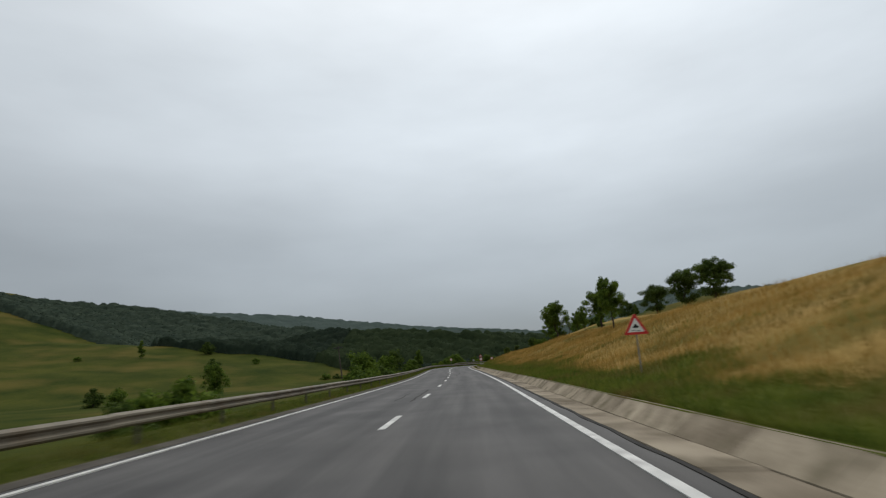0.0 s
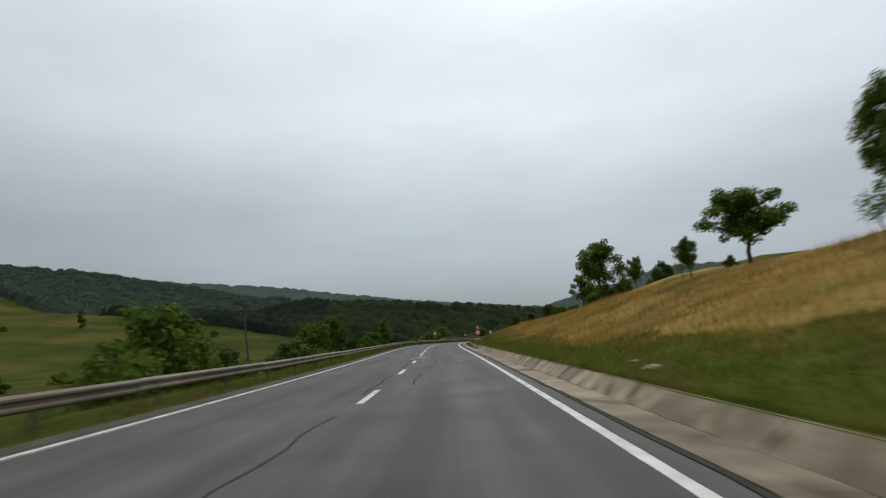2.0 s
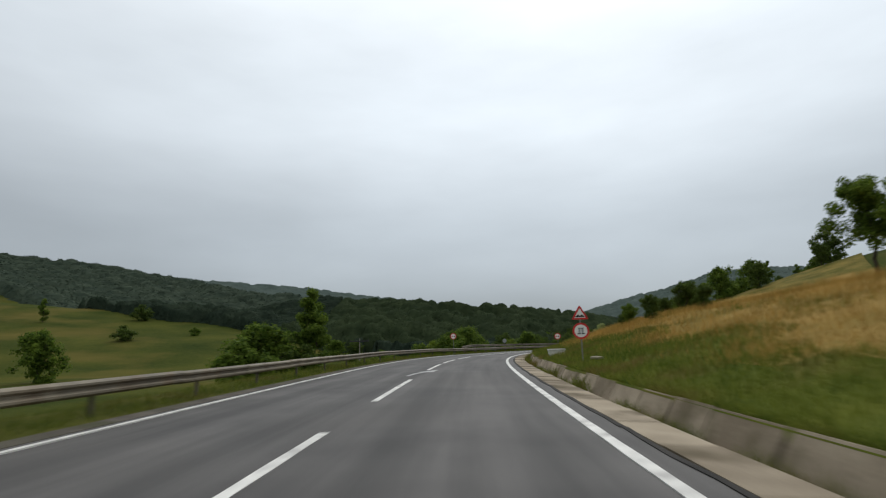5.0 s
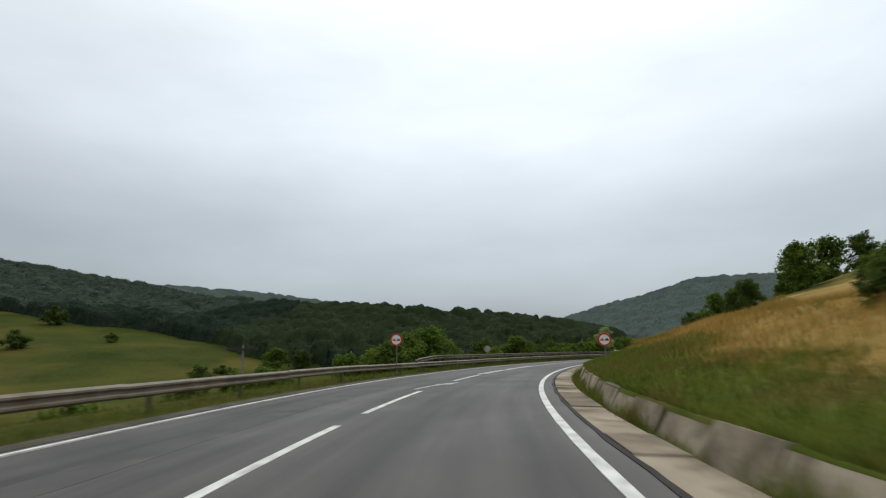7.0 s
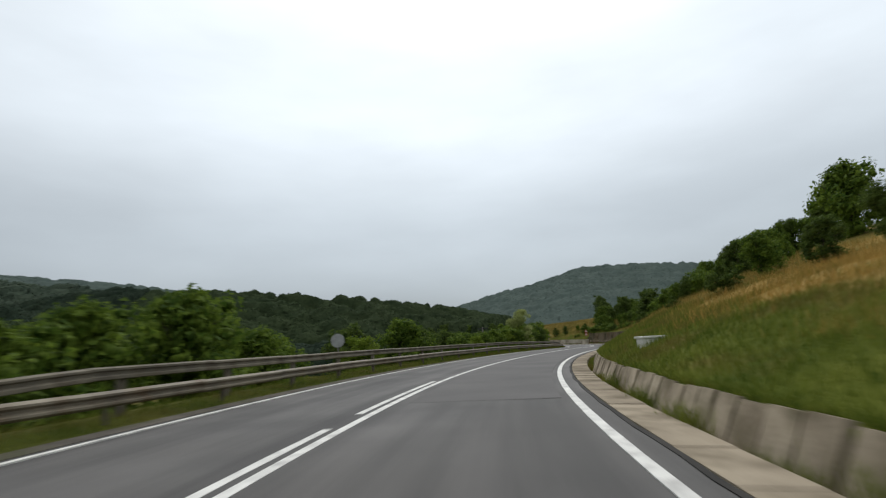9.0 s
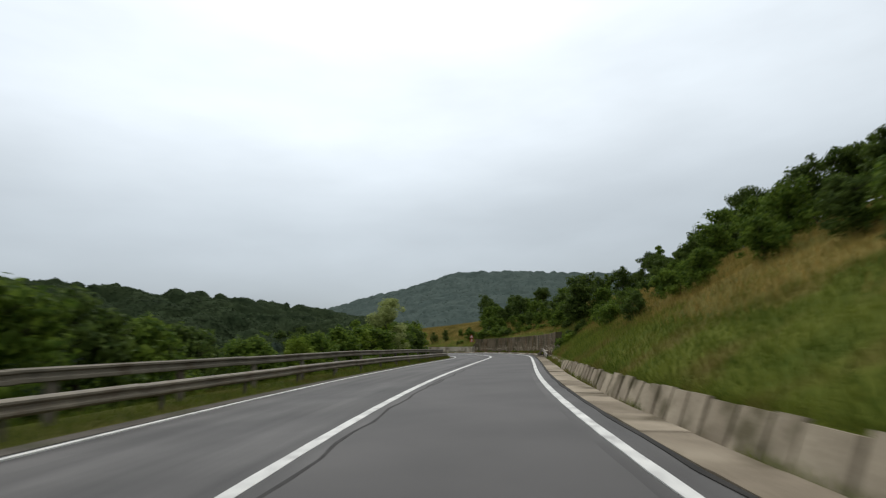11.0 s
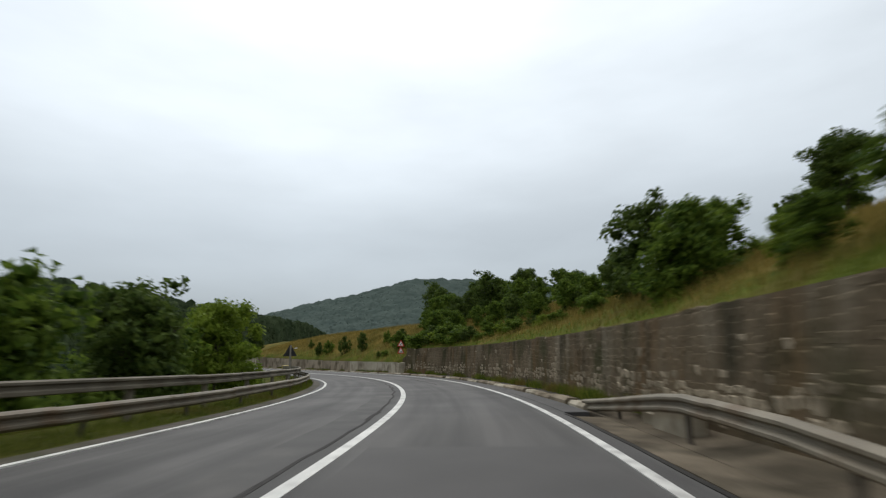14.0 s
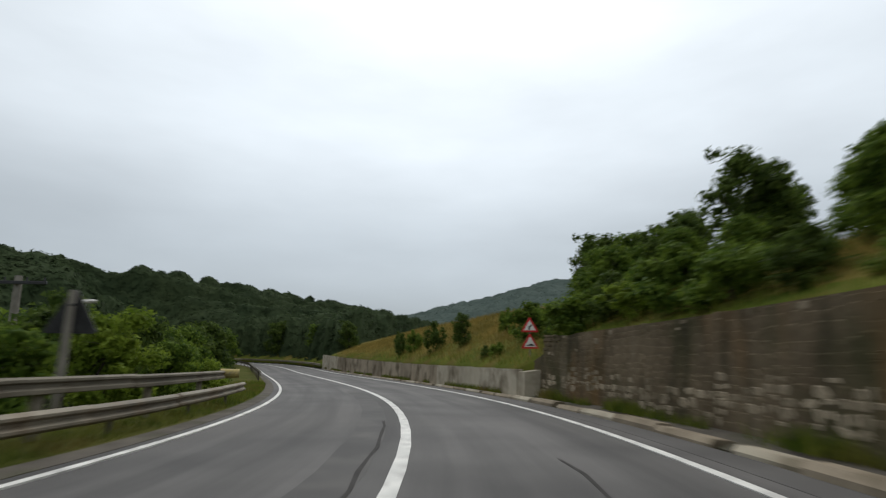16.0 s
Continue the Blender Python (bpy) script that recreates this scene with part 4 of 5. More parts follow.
# ---- trees ----
def limb_mesh(rnd, height, spread, trunk_r, limbs):
    bm = bmesh.new()
    tips = []
    pts = [Vector((0, 0, -0.5))]
    for i in range(1, 6):
        pts.append(Vector((rnd.uniform(-1, 1) * 0.04 * height, rnd.uniform(-1, 1) * 0.04 * height, height * 0.8 * i / 5)))
    for i in range(5):
        rod_bm(bm, pts[i], pts[i + 1], trunk_r * (1 - 0.16 * i), trunk_r * (1 - 0.16 * (i + 1)), 7)
    for k in range(limbs):
        z = rnd.uniform(0.22, 0.78)
        i = min(4, int(z * 5 / 0.8))
        a = pts[i].lerp(pts[i + 1], (z * 5 / 0.8) % 1)
        ang = k * 2.4 + rnd.uniform(-0.5, 0.5)
        out = spread * rnd.uniform(0.45, 0.95) * (1.1 - 0.5 * z)
        mid = a + Vector((math.cos(ang) * out * 0.5, math.sin(ang) * out * 0.5, out * 0.25))
        b = a + Vector((math.cos(ang) * out, math.sin(ang) * out, out * rnd.uniform(0.45, 0.9)))
        r = trunk_r * 0.45 * (1 - 0.4 * z)
        rod_bm(bm, a, mid, r, r * 0.65, 5)
        rod_bm(bm, mid, b, r * 0.65, r * 0.25, 5)
        tips += [mid, b]
        for q in range(2):
            c = b + Vector((rnd.uniform(-1, 1), rnd.uniform(-1, 1), rnd.uniform(-0.2, 0.9))) * spread * 0.3
            rod_bm(bm, mid.lerp(b, rnd.uniform(0.3, 1)), c, r * 0.3, r * 0.12, 4)
            tips.append(c)
    tips.append(pts[5])
    return bm, tips


def leaf_cloud(rs, centres, radii, count, size, up=0.35, shell=0.33):
    """Many small leaf blades round clump centres, most of them near the clumps' skins."""
    weight = radii ** 2 / (radii ** 2).sum()
    pick = rs.choice(len(centres), count, p=weight)
    d = rs.normal(size=(count, 3))
    d /= np.linalg.norm(d, axis=1, keepdims=True)
    rad = rs.random(count) ** shell * rs.uniform(0.85, 1.12, count)
    pos = centres[pick] + d * (rad * radii[pick])[:, None] * np.array([1, 1, 0.78])
    nrm = d + rs.normal(scale=0.55, size=(count, 3)) + np.array([0, 0, up])
    nrm /= np.linalg.norm(nrm, axis=1, keepdims=True)
    t = np.cross(nrm, rs.normal(size=(count, 3)))
    t /= np.linalg.norm(t, axis=1, keepdims=True)
    b = np.cross(nrm, t)
    sz = size * rs.uniform(0.55, 1.35, count)[:, None]
    v = np.stack([pos - t * sz, pos + t * sz * 0.8 - b * sz * 0.6, pos + t * sz * 0.7 + b * sz * 0.7], 1).reshape(-1, 3)
    return v, np.arange(count * 3).reshape(-1, 3)


def cores(rs, centres, radii, share):
    """Dark uneven lumps inside the clumps, which stop the view through a dense crown."""
    bm = bmesh.new()
    bmesh.ops.create_icosphere(bm, subdivisions=1, radius=1.0)
    ball = np.array([v.co[:] for v in bm.verts])
    faces = np.array([[v.index for v in f.verts] for f in bm.faces])
    bm.free()
    v, f = [], []
    for i, (c, r) in enumerate(zip(centres, radii)):
        v.append(c + ball * (r * share * rs.uniform(0.75, 1.1, (len(ball), 1))) * np.array([1, 1, 0.78]))
        f.append(faces + i * len(ball))
    return np.concatenate(v), np.concatenate(f)


def tree_proto(seed, height, spread, mat, count, size, low=0.25, trunk_r=0.14, limbs=9, clumps=30, name="tree", fat=(0.20, 0.42), core=0.0):
    rnd, rs = random.Random(seed), np.random.default_rng(seed)
    t = thing(name, Matrix.Translation((0, 0, -500)), "tree", "tree", "")
    bm, tips = limb_mesh(rnd, height, spread, trunk_r, limbs)
    part("trunk", bm, M_BARK, t, "dark rough trunk and limbs")
    c = [tuple(p) for p in tips if p.z > low * height * 0.8]
    c = [c[i] for i in range(0, len(c), 2)] if low < 0.1 else c
    want = len(c) + clumps
    while len(c) < want:
        a, r, z = rnd.uniform(0, 6.28), spread * math.sqrt(rnd.random()), rnd.uniform(low, 1.0)
        env = math.sin(math.pi * min(1, max(0, (z - low) / (1.02 - low))) ** 0.75) ** 0.6
        c.append((math.cos(a) * r * env, math.sin(a) * r * env, z * height))
    c = np.array(c)
    radii = spread * rs.uniform(fat[0], fat[1], len(c))
    v, f = leaf_cloud(rs, c, radii, count, size)
    if core:
        cv, cf = cores(rs, c, radii, core)
        v, f = np.concatenate([v, cv]), np.concatenate([f, cf + len(v)])
    solid("crown", v, f, mat, t, "leafy uneven crown")
    return t


PROTO = {
    "oak": tree_proto(1, 5.0, 1.9, M_LEAF, 11500, 0.09, 0.28, 0.12, 17, 20, fat=(0.15, 0.32)),
    "oak2": tree_proto(2, 6.0, 2.2, M_LEAF_DARK, 10000, 0.11, 0.22, 0.13, 14, 26, fat=(0.18, 0.34)),
    "wild": tree_proto(3, 6.0, 2.4, M_LEAF_DARK, 4300, 0.165, 0.03, 0.15, 10, 44, fat=(0.18, 0.40), core=0.42),
    "wild2": tree_proto(4, 5.5, 2.6, M_LEAF, 4300, 0.165, 0.03, 0.14, 10, 44, fat=(0.18, 0.40), core=0.42),
    "light": tree_proto(5, 5.0, 2.2, M_LEAF_LIGHT, 7600, 0.12, 0.03, 0.12, 10, 34, fat=(0.17, 0.36), core=0.48),
    "slim": tree_proto(6, 7.0, 1.5, M_LEAF, 7000, 0.12, 0.10, 0.11, 10, 24, fat=(0.20, 0.42)),
    "airy": tree_proto(7, 7.5, 2.0, M_LEAF_PALE, 9500, 0.10, 0.38, 0.10, 12, 34, fat=(0.18, 0.36)),
    "bush": tree_proto(8, 2.4, 1.5, M_LEAF_DARK, 2600, 0.107, 0.02, 0.05, 5, 22, name="bush", core=0.48),
    "bush2": tree_proto(9, 2.2, 1.6, M_LEAF, 2600, 0.107, 0.02, 0.05, 5, 22, name="bush", core=0.48),
    "bush3": tree_proto(10, 2.0, 1.4, M_LEAF_LIGHT, 2600, 0.10, 0.02, 0.05, 5, 18, name="bush", core=0.48),
    "bare": tree_proto(12, 3.2, 1.3, M_LEAF, 900, 0.07, 0.35, 0.06, 14, 4),
}
PROTO_H = {"oak": 5.6, "oak2": 6.6, "wild": 6.8, "wild2": 6.3, "light": 5.7, "slim": 7.5, "airy": 8.1, "bush": 2.9, "bush2": 2.7, "bush3": 2.4, "bare": 3.5}
TREE_LABEL = {
    "oak": "small oak with a dark trunk on the dry grass slope", "oak2": "dark green spreading tree on the grassy slope",
    "wild": "dense dark green tree with branches to the ground", "wild2": "bushy mid-green tree beside the road",
    "light": "bright yellow-green leafy tree behind the rail", "slim": "slender green tree above the undergrowth",
    "airy": "tall thin-leaved pale green tree with gaps", "bush": "dark green rounded roadside bush", "bush2": "mid-green rounded roadside bush",
    "bush3": "bright green low leafy bush", "bare": "thin half-bare shrub with few leaves"}
rnd_t = random.Random(21)


def plant(kind, s, lat, top=None, height=None, wide=1.0):
    """A tree at a place beside the road, whose top is so high over the road (or that is so high itself)."""
    if lat < -26 or lat > 40:
        p = rp(s, lat)
        z = float(land(np.array([[p[0]]]), np.array([[p[1]]]))[0][0, 0])
        base = z - float(np.interp(s, SG, RZ))
    else:
        base = drop_z(s, lat)
    h = height if height else max(0.8, top - base)
    k = h / PROTO_H[kind]
    ob = copy_thing(PROTO[kind], road_pose(s, lat, base - 0.1, rnd_t.uniform(0, 360)) @ Matrix.Diagonal((k * wide, k * wide, k, 1)))
    is_bush = "bush" in kind
    tagged(ob, TREE_LABEL[kind], "bush" if is_bush else "tree", "roadside bushes" if is_bush else "roadside trees")
    return ob


# right slope
for row in (("oak", 124.3, 22.5, 9.7, None, 0.9), ("bush2", 122.0, 23.4, 6.8), ("oak", 110.2, 21.4, 12.4, None, 1.0), ("bush", 112.0, 22.6, 7.0), ("bare", 108.5, 23.6, 9.2), ("oak", 110.2, 25.7, 10.1, None, 0.62), ("bush2", 104.0, 25.0, 6.6),
            ("oak", 85.8, 20.9, 8.2, None, 0.8), ("bare", 89.0, 21.8, 7.0), ("oak", 79.2, 21.8, 10.5, None, 1.3), ("bush", 83.0, 22.6, 6.2), ("oak", 63.2, 18.5, 10.2, None, 0.72), ("bare", 66.0, 19.4, 7.0), ("oak2", 71.0, 26.5, 9.8, None, 1.2), ("oak2", 63.5, 27.0, 10.5, None, 1.1), ("oak2", 57.6, 27.6, 10.6, None, 1.2),
            ("oak2", 131.2, 13.0, 4.1), ("oak", 136.8, 12.6, 3.9), ("oak2", 127.5, 15.0, 4.3), ("bush", 142.0, 13.0, 3.6),
            ("oak2", 150.0, 19.0, 6.6), ("wild2", 156.0, 20.0, 6.2), ("oak", 161.0, 21.0, 6.4), ("slim", 146.0, 20.0, 6.0),
            ("oak2", 181.0, 17.5, 7.2), ("wild", 186.0, 16.5, 6.8), ("wild2", 191.0, 15.0, 7.0), ("bush", 189.0, 12.5, 5.0), ("wild2", 197.0, 17.0, 8.0), ("bush2", 200.0, 13.0, 6.0), ("wild", 204.0, 16.0, 8.6),
            ("wild", 237.0, 8.9, 7.9, None, 1.2), ("wild", 236.4, 8.2, 5.6, None, 1.15), ("wild2", 238.6, 8.6, 5.4, None, 1.15), ("wild2", 241.0, 8.1, 4.4), ("wild2", 246.3, 7.8, 5.0, None, 1.1), ("bush", 234.5, 8.6, 3.4), ("wild", 228.6, 11.0, 5.2), ("wild2", 226.0, 14.6, 7.0), ("oak2", 231.0, 16.5, 8.6), ("wild", 242.3, 14.0, 9.0),
            ("oak2", 244.0, 18.0, 10.4), ("slim", 240.0, 20.0, 10.8), ("wild", 222.0, 15.0, 8.4), ("wild2", 217.0, 16.5, 9.0), ("wild", 212.0, 17.0, 9.4), ("wild2", 208.0, 14.0, 7.4), ("slim", 214.0, 21.0, 11.0),
            ("wild", 233.0, 20.5, 11.0), ("wild2", 226.0, 21.0, 11.2), ("wild", 236.0, 24.0, 12.4), ("wild2", 218.0, 24.0, 12.0), ("wild", 208.0, 23.0, 11.8), ("bush2", 233.0, 12.5, 5.9), ("bush", 235.6, 7.4, 2.6), ("bush2", 236.2, 8.6, 3.6), ("wild2", 235.0, 10.5, 6.2), ("bush", 229.5, 9.4, 3.8), ("bush2", 220.0, 12.6, 5.4), ("bare", 231.5, 10.8, 5.0), ("bare", 227.0, 9.0, 3.6), ("bush", 223.0, 11.0, 4.6), ("bush2", 219.0, 8.6, 3.8), ("bush", 211.2, 8.6, 3.5), ("bush2", 210.0, 10.2, 4.6), ("wild2", 207.6, 10.4, 4.8), ("bush", 218.0, 11.4, 6.0), ("wild", 213.5, 12.0, 6.2), ("bush2", 233.8, 10.4, 4.9), ("bush3", 232.6, 9.2, 3.4), ("bush", 234.6, 8.0, 2.6), ("bush2", 233.0, 8.6, 2.7), ("wild2", 233.8, 9.6, 4.2), ("bush3", 230.3, 6.9, 1.9), ("bush2", 231.6, 7.4, 2.3), ("wild2", 204.5, 11.5, 5.4), ("wild", 200.5, 12.0, 5.6), ("bush", 196.5, 10.6, 3.9), ("wild2", 215.8, 13.6, 7.4), ("bare", 221.6, 9.8, 4.6),
            ("bush3", 242.0, 8.4, 4.2), ("wild2", 246.5, 8.6, 6.2), ("wild", 250.0, 9.0, 7.4, None, 1.15), ("wild", 253.2, 9.4, 6.4), ("wild2", 248.4, 10.6, 6.8), ("bush2", 255.5, 8.8, 4.6), ("bush3", 246.0, 7.6, 3.2),
            ("bare", 257.0, 12.0, 6.4), ("bush", 262.0, 11.5, 6.4), ("oak2", 265.0, 15.0, 8.2), ("wild2", 268.0, 17.0, 8.8), ("slim", 262.0, 19.0, 9.6), ("wild", 258.0, 22.0, 10.6)):
    plant(*row)
for i in range(32):
    plant(("wild", "wild2", "oak2", "slim")[i % 4], 200 + 3.0 * i + rnd_t.uniform(-2, 2), rnd_t.uniform(22, 40), height=rnd_t.uniform(3.8, 6.4) * (0.66 if 22 <= i <= 26 else 1.0))
# clump above the end of the wall
for row in (("wild", 281.7, 14.8, 10.9), ("wild2", 277.0, 15.0, 9.2), ("wild", 286.0, 13.5, 8.6), ("wild2", 290.0, 15.5, 9.4), ("wild", 296.0, 18.5, 11.2, None, 1.2), ("wild", 303.6, 22.6, 13.4, None, 0.9), ("wild2", 284.0, 18.0, 10.4),
            ("wild", 291.0, 20.0, 11.6), ("wild2", 279.0, 11.5, 6.6), ("bush", 283.0, 10.2, 4.8), ("wild2", 288.0, 11.0, 6.4), ("bush2", 275.0, 10.0, 4.8), ("wild", 273.0, 14.0, 8.4), ("slim", 270.5, 12.5, 8.0),
            ("wild", 305.0, 25.0, 11.5), ("wild2", 297.0, 25.0, 12.0), ("bush", 292.5, 10.2, 5.2), ("bush2", 289.3, 6.5, 2.5), ("bush", 290.6, 6.3, 1.9), ("wild2", 293.0, 14.0, 7.6), ("wild", 287.0, 16.0, 9.6),
            ("bush", 309.0, 6.5, None, 2.1, 0.6), ("bush2", 306.7, 6.9, None, 2.1, 0.55), ("bush", 301.6, 6.9, None, 2.6, 0.62), ("wild", 297.6, 7.5, None, 2.6, 0.75), ("bush2", 294.6, 9.4, None, 1.8, 0.5), ("bush2", 288.6, 8.0, None, 2.2, 1.0), ("bush", 317.0, 8.4, None, 1.6, 0.6), ("bush", 278.0, 9.6, 4.4), ("wild2", 281.0, 10.4, 5.2), ("bush2", 285.5, 9.2, 4.6), ("wild", 284.5, 12.0, 7.2), ("wild2", 275.5, 12.4, 7.0), ("bush", 287.5, 8.8, 4.0), ("wild2", 294.5, 16.5, 9.6), ("bush2", 272.0, 9.8, 4.6), ("wild", 270.0, 15.5, 8.6), ("wild2", 266.5, 13.0, 7.6)):
    plant(*row)
# left, behind the rail
for row in (("bush2", 34.4, -15.0, 2.1, None, 0.95), ("bush", 28.8, -14.6, 1.0),
            ("wild2", 68.7, -10.3, 3.9, None, 1.0), ("bush2", 64.6, -10.0, 2.3), ("bush", 72.6, -10.6, 2.6), ("bush", 88.0, -10.6, 2.0), ("bush", 84.0, -13.5, 1.9),
            ("wild", 104.2, -10.6, 5.0, None, 0.9), ("wild2", 99.6, -11.2, 3.8), ("bush2", 96.0, -11.4, 2.3),
            ("wild2", 122.4, -8.6, 2.8, None, 1.25), ("bush2", 120.2, -8.2, 1.9), ("bush", 124.6, -8.0, 2.2, None, 1.1), ("slim", 126.0, -7.3, 5.0, None, 0.95), ("slim", 127.8, -7.5, 4.8, None, 0.85), ("bush2", 126.8, -7.6, 1.6),
            ("bush", 152.0, -15.0, 0.6), ("bush2", 148.0, -17.0, 0.2), ("bush2", 157.0, -13.5, 1.2), ("bush2", 162.0, -16.5, 0.9), ("bush", 159.5, -16.0, 0.5), ("wild2", 166.0, -13.0, 1.9, None, 0.9),
            ("wild2", 171.0, -10.5, 3.6, None, 1.1), ("wild2", 174.5, -9.6, 4.3), ("wild2", 176.8, -11.5, 4.4), ("wild2", 167.8, -10.0, 2.8, None, 1.2), ("light", 169.0, -12.5, 2.2), ("wild2", 180.5, -10.5, 2.9), ("wild", 184.0, -13.5, 3.2), ("wild2", 188.0, -14.5, 2.8),
            ("wild2", 198.0, -10.2, 3.9), ("wild", 202.0, -11.0, 4.2), ("wild2", 206.0, -12.0, 3.4), ("light", 194.5, -11.5, 2.4), ("wild", 210.5, -13.0, 3.4), ("wild2", 214.0, -11.0, 2.2), ("bush2", 217.0, -8.6, 0.9),
            ("wild2", 220.5, -10.5, 2.6), ("wild2", 224.5, -10.8, 2.5), ("slim", 229.2, -10.2, 4.2), ("wild2", 218.6, -9.6, 2.8), ("wild2", 222.6, -9.3, 3.3, None, 1.15), ("light", 226.2, -9.2, 3.1, None, 1.2), ("wild2", 229.6, -9.0, 3.4, None, 1.2), ("light", 235.2, -9.4, 3.8, None, 1.1), ("wild2", 211.0, -9.8, 2.4, None, 1.1), ("light", 215.0, -9.4, 2.2, None, 1.1), ("light", 233.5, -10.5, 3.3), ("wild2", 237.0, -9.8, 4.4), ("wild", 240.4, -9.7, 4.6), ("wild2", 243.4, -10.0, 4.5), ("airy", 233.6, -8.7, 6.1, None, 1.2), ("wild2", 246.0, -10.2, 4.2),
            ("wild", 240.0, -9.2, 2.6), ("wild", 250.5, -8.8, 4.4), ("wild", 252.5, -10.5, 5.2), ("wild2", 256.0, -10.2, 3.6), ("light", 260.7, -9.4, 5.0), ("light", 264.0, -10.2, 5.1, None, 1.15), ("light", 268.0, -10.5, 3.9), ("wild", 266.0, -12.5, 4.6),
            ("wild2", 272.0, -11.0, 2.6), ("bush2", 274.0, -8.8, 0.8), ("wild2", 279.0, -10.5, 2.6), ("light", 285.6, -10.2, 3.4), ("wild", 288.0, -12.0, 4.4), ("wild", 300.0, -12.5, 5.0), ("wild2", 302.0, -18.0, 5.0), ("wild", 284.0, -18.0, 3.2), ("wild2", 278.0, -19.0, 2.8), ("wild2", 292.0, -9.2, 2.6),
            ("wild", 306.0, -13.5, 5.2), ("wild2", 308.0, -11.5, 4.2), ("bush3", 298.0, -8.0, 1.6), ("bush2", 304.0, -8.0, 1.6), ("wild", 316.0, -13.0, 5.0), ("wild2", 325.0, -12.0, 5.4), ("wild", 336.0, -13.0, 6.4),
            ("wild", 281.0, -14.5, 3.2), ("wild", 277.0, -14.0, 3.6), ("wild2", 261.0, -13.5, 3.6), ("wild", 246.0, -14.0, 3.4), ("wild2", 231.0, -14.0, 2.6), ("wild", 216.0, -15.5, 2.4), ("wild2", 190.0, -18.0, 3.4), ("wild", 200.0, -16.0, 4.0),
            ("wild", 345.0, -10.0, 7.0), ("wild2", 352.0, -9.0, 6.0), ("wild", 360.0, -9.5, 7.5), ("wild2", 372.0, -9.0, 7.0), ("wild", 350.0, 10.0, 8.0), ("wild2", 362.0, 9.0, 8.0), ("wild", 376.0, 8.0, 9.0), ("wild2", 390.0, 6.5, 8.0), ("wild", 400.0, -7.0, 8.0)):
    plant(*row)
# lone trees and bushes in the valley meadow
for kind, x, y, h, wide in (("slim", -174.2, 318.2, 11.4, 0.9), ("bush", -147.4, 344.4, 8.5, 1.0), ("bush2", -199.4, 301.0, 3.1, 1.1), ("wild2", -84.0, 206.0, 12.3, 0.9), ("bush", -71.4, 139.5, 3.6, 1.0), ("bush2", -78.6, 166.2, 3.2, 1.4),
                            ("bush", -82.3, 183.7, 4.4, 1.2), ("bush2", -87.0, 192.0, 4.0, 1.2), ("bush", -95.3, 154.4, 6.0, 1.0), ("bush2", -87.9, 153.2, 5.6, 1.0), ("bush", -121.3, 291.2, 6.4, 1.3), ("bush2", -107.1, 316.4, 4.2, 0.9),
                            ("bush", -38.5, 229.0, 5.4, 1.1), ("bush2", -33.5, 232.0, 4.6, 1.1), ("wild2", -41.0, 285.0, 7.8, 1.3), ("wild", -35.3, 292.9, 6.8, 1.3), ("bush2", -58.2, 273.5, 3.8, 1.3), ("bush", -52.8, 276.3, 3.2, 1.5)):
    z = float(land(np.array([[x]]), np.array([[y]]))[0][0, 0])
    k = h / PROTO_H[kind]
    ob = copy_thing(PROTO[kind], pose(x, y, z - 0.2, 0, 0, rnd_t.uniform(0, 360)) @ Matrix.Diagonal((k * wide, k * wide, k, 1)))
    tagged(ob, "lone dark bush in the valley meadow" if "bush" in kind else "lone tree in the valley meadow", "bush" if "bush" in kind else "tree", "meadow trees")
# low bushes over the wall's edge, under the clump
for row in (("bush2", 270.5, 8.2, 3.9), ("bush", 272.6, 7.5, 4.2, None, 1.2), ("bush2", 274.6, 7.3, 4.4, None, 1.3), ("bush2", 276.6, 7.6, 4.9, None, 1.3), ("bush3", 278.6, 7.2, 4.0, None, 1.3), ("bush", 280.4, 7.5, 4.8, None, 1.3), ("bush2", 282.4, 7.2, 4.4, None, 1.3),
            ("bush2", 284.0, 8.2, 4.4, None, 1.1), ("bush", 286.0, 7.6, 3.2), ("wild2", 279.4, 9.4, 6.2), ("wild2", 283.4, 9.4, 6.6), ("wild2", 284.4, 10.6, 6.8), ("bush2", 268.4, 9.2, 4.2),
            ("bush2", 256.6, 9.4, 4.6), ("wild2", 258.6, 10.2, 6.0), ("bush2", 259.6, 8.6, 4.0, None, 1.3), ("bush3", 261.6, 8.4, 3.9, None, 1.3), ("wild2", 262.6, 10.4, 6.4), ("bush", 263.6, 8.7, 4.2, None, 1.2), ("bush2", 265.4, 8.2, 4.3, None, 1.3), ("wild2", 266.6, 10.0, 6.2), ("bush3", 267.2, 8.0, 3.9, None, 1.3), ("bush2", 269.2, 7.9, 4.2, None, 1.2), ("wild", 270.4, 10.4, 6.6),
            ("bush2", 270.8, 7.4, 3.6, None, 1.2), ("wild2", 273.6, 10.2, 6.4), ("bush", 234.2, 7.3, 2.6, None, 0.9), ("bush2", 233.0, 7.0, 2.2), ("bush", 235.8, 7.2, 3.0)):
    plant(*row)
for p in PROTO.values():
    for o in list(p.children_recursive):
        bpy.data.objects.remove(o)
    bpy.data.objects.remove(p)


# ---- woods on the far slopes ----
rs = np.random.default_rng(5)


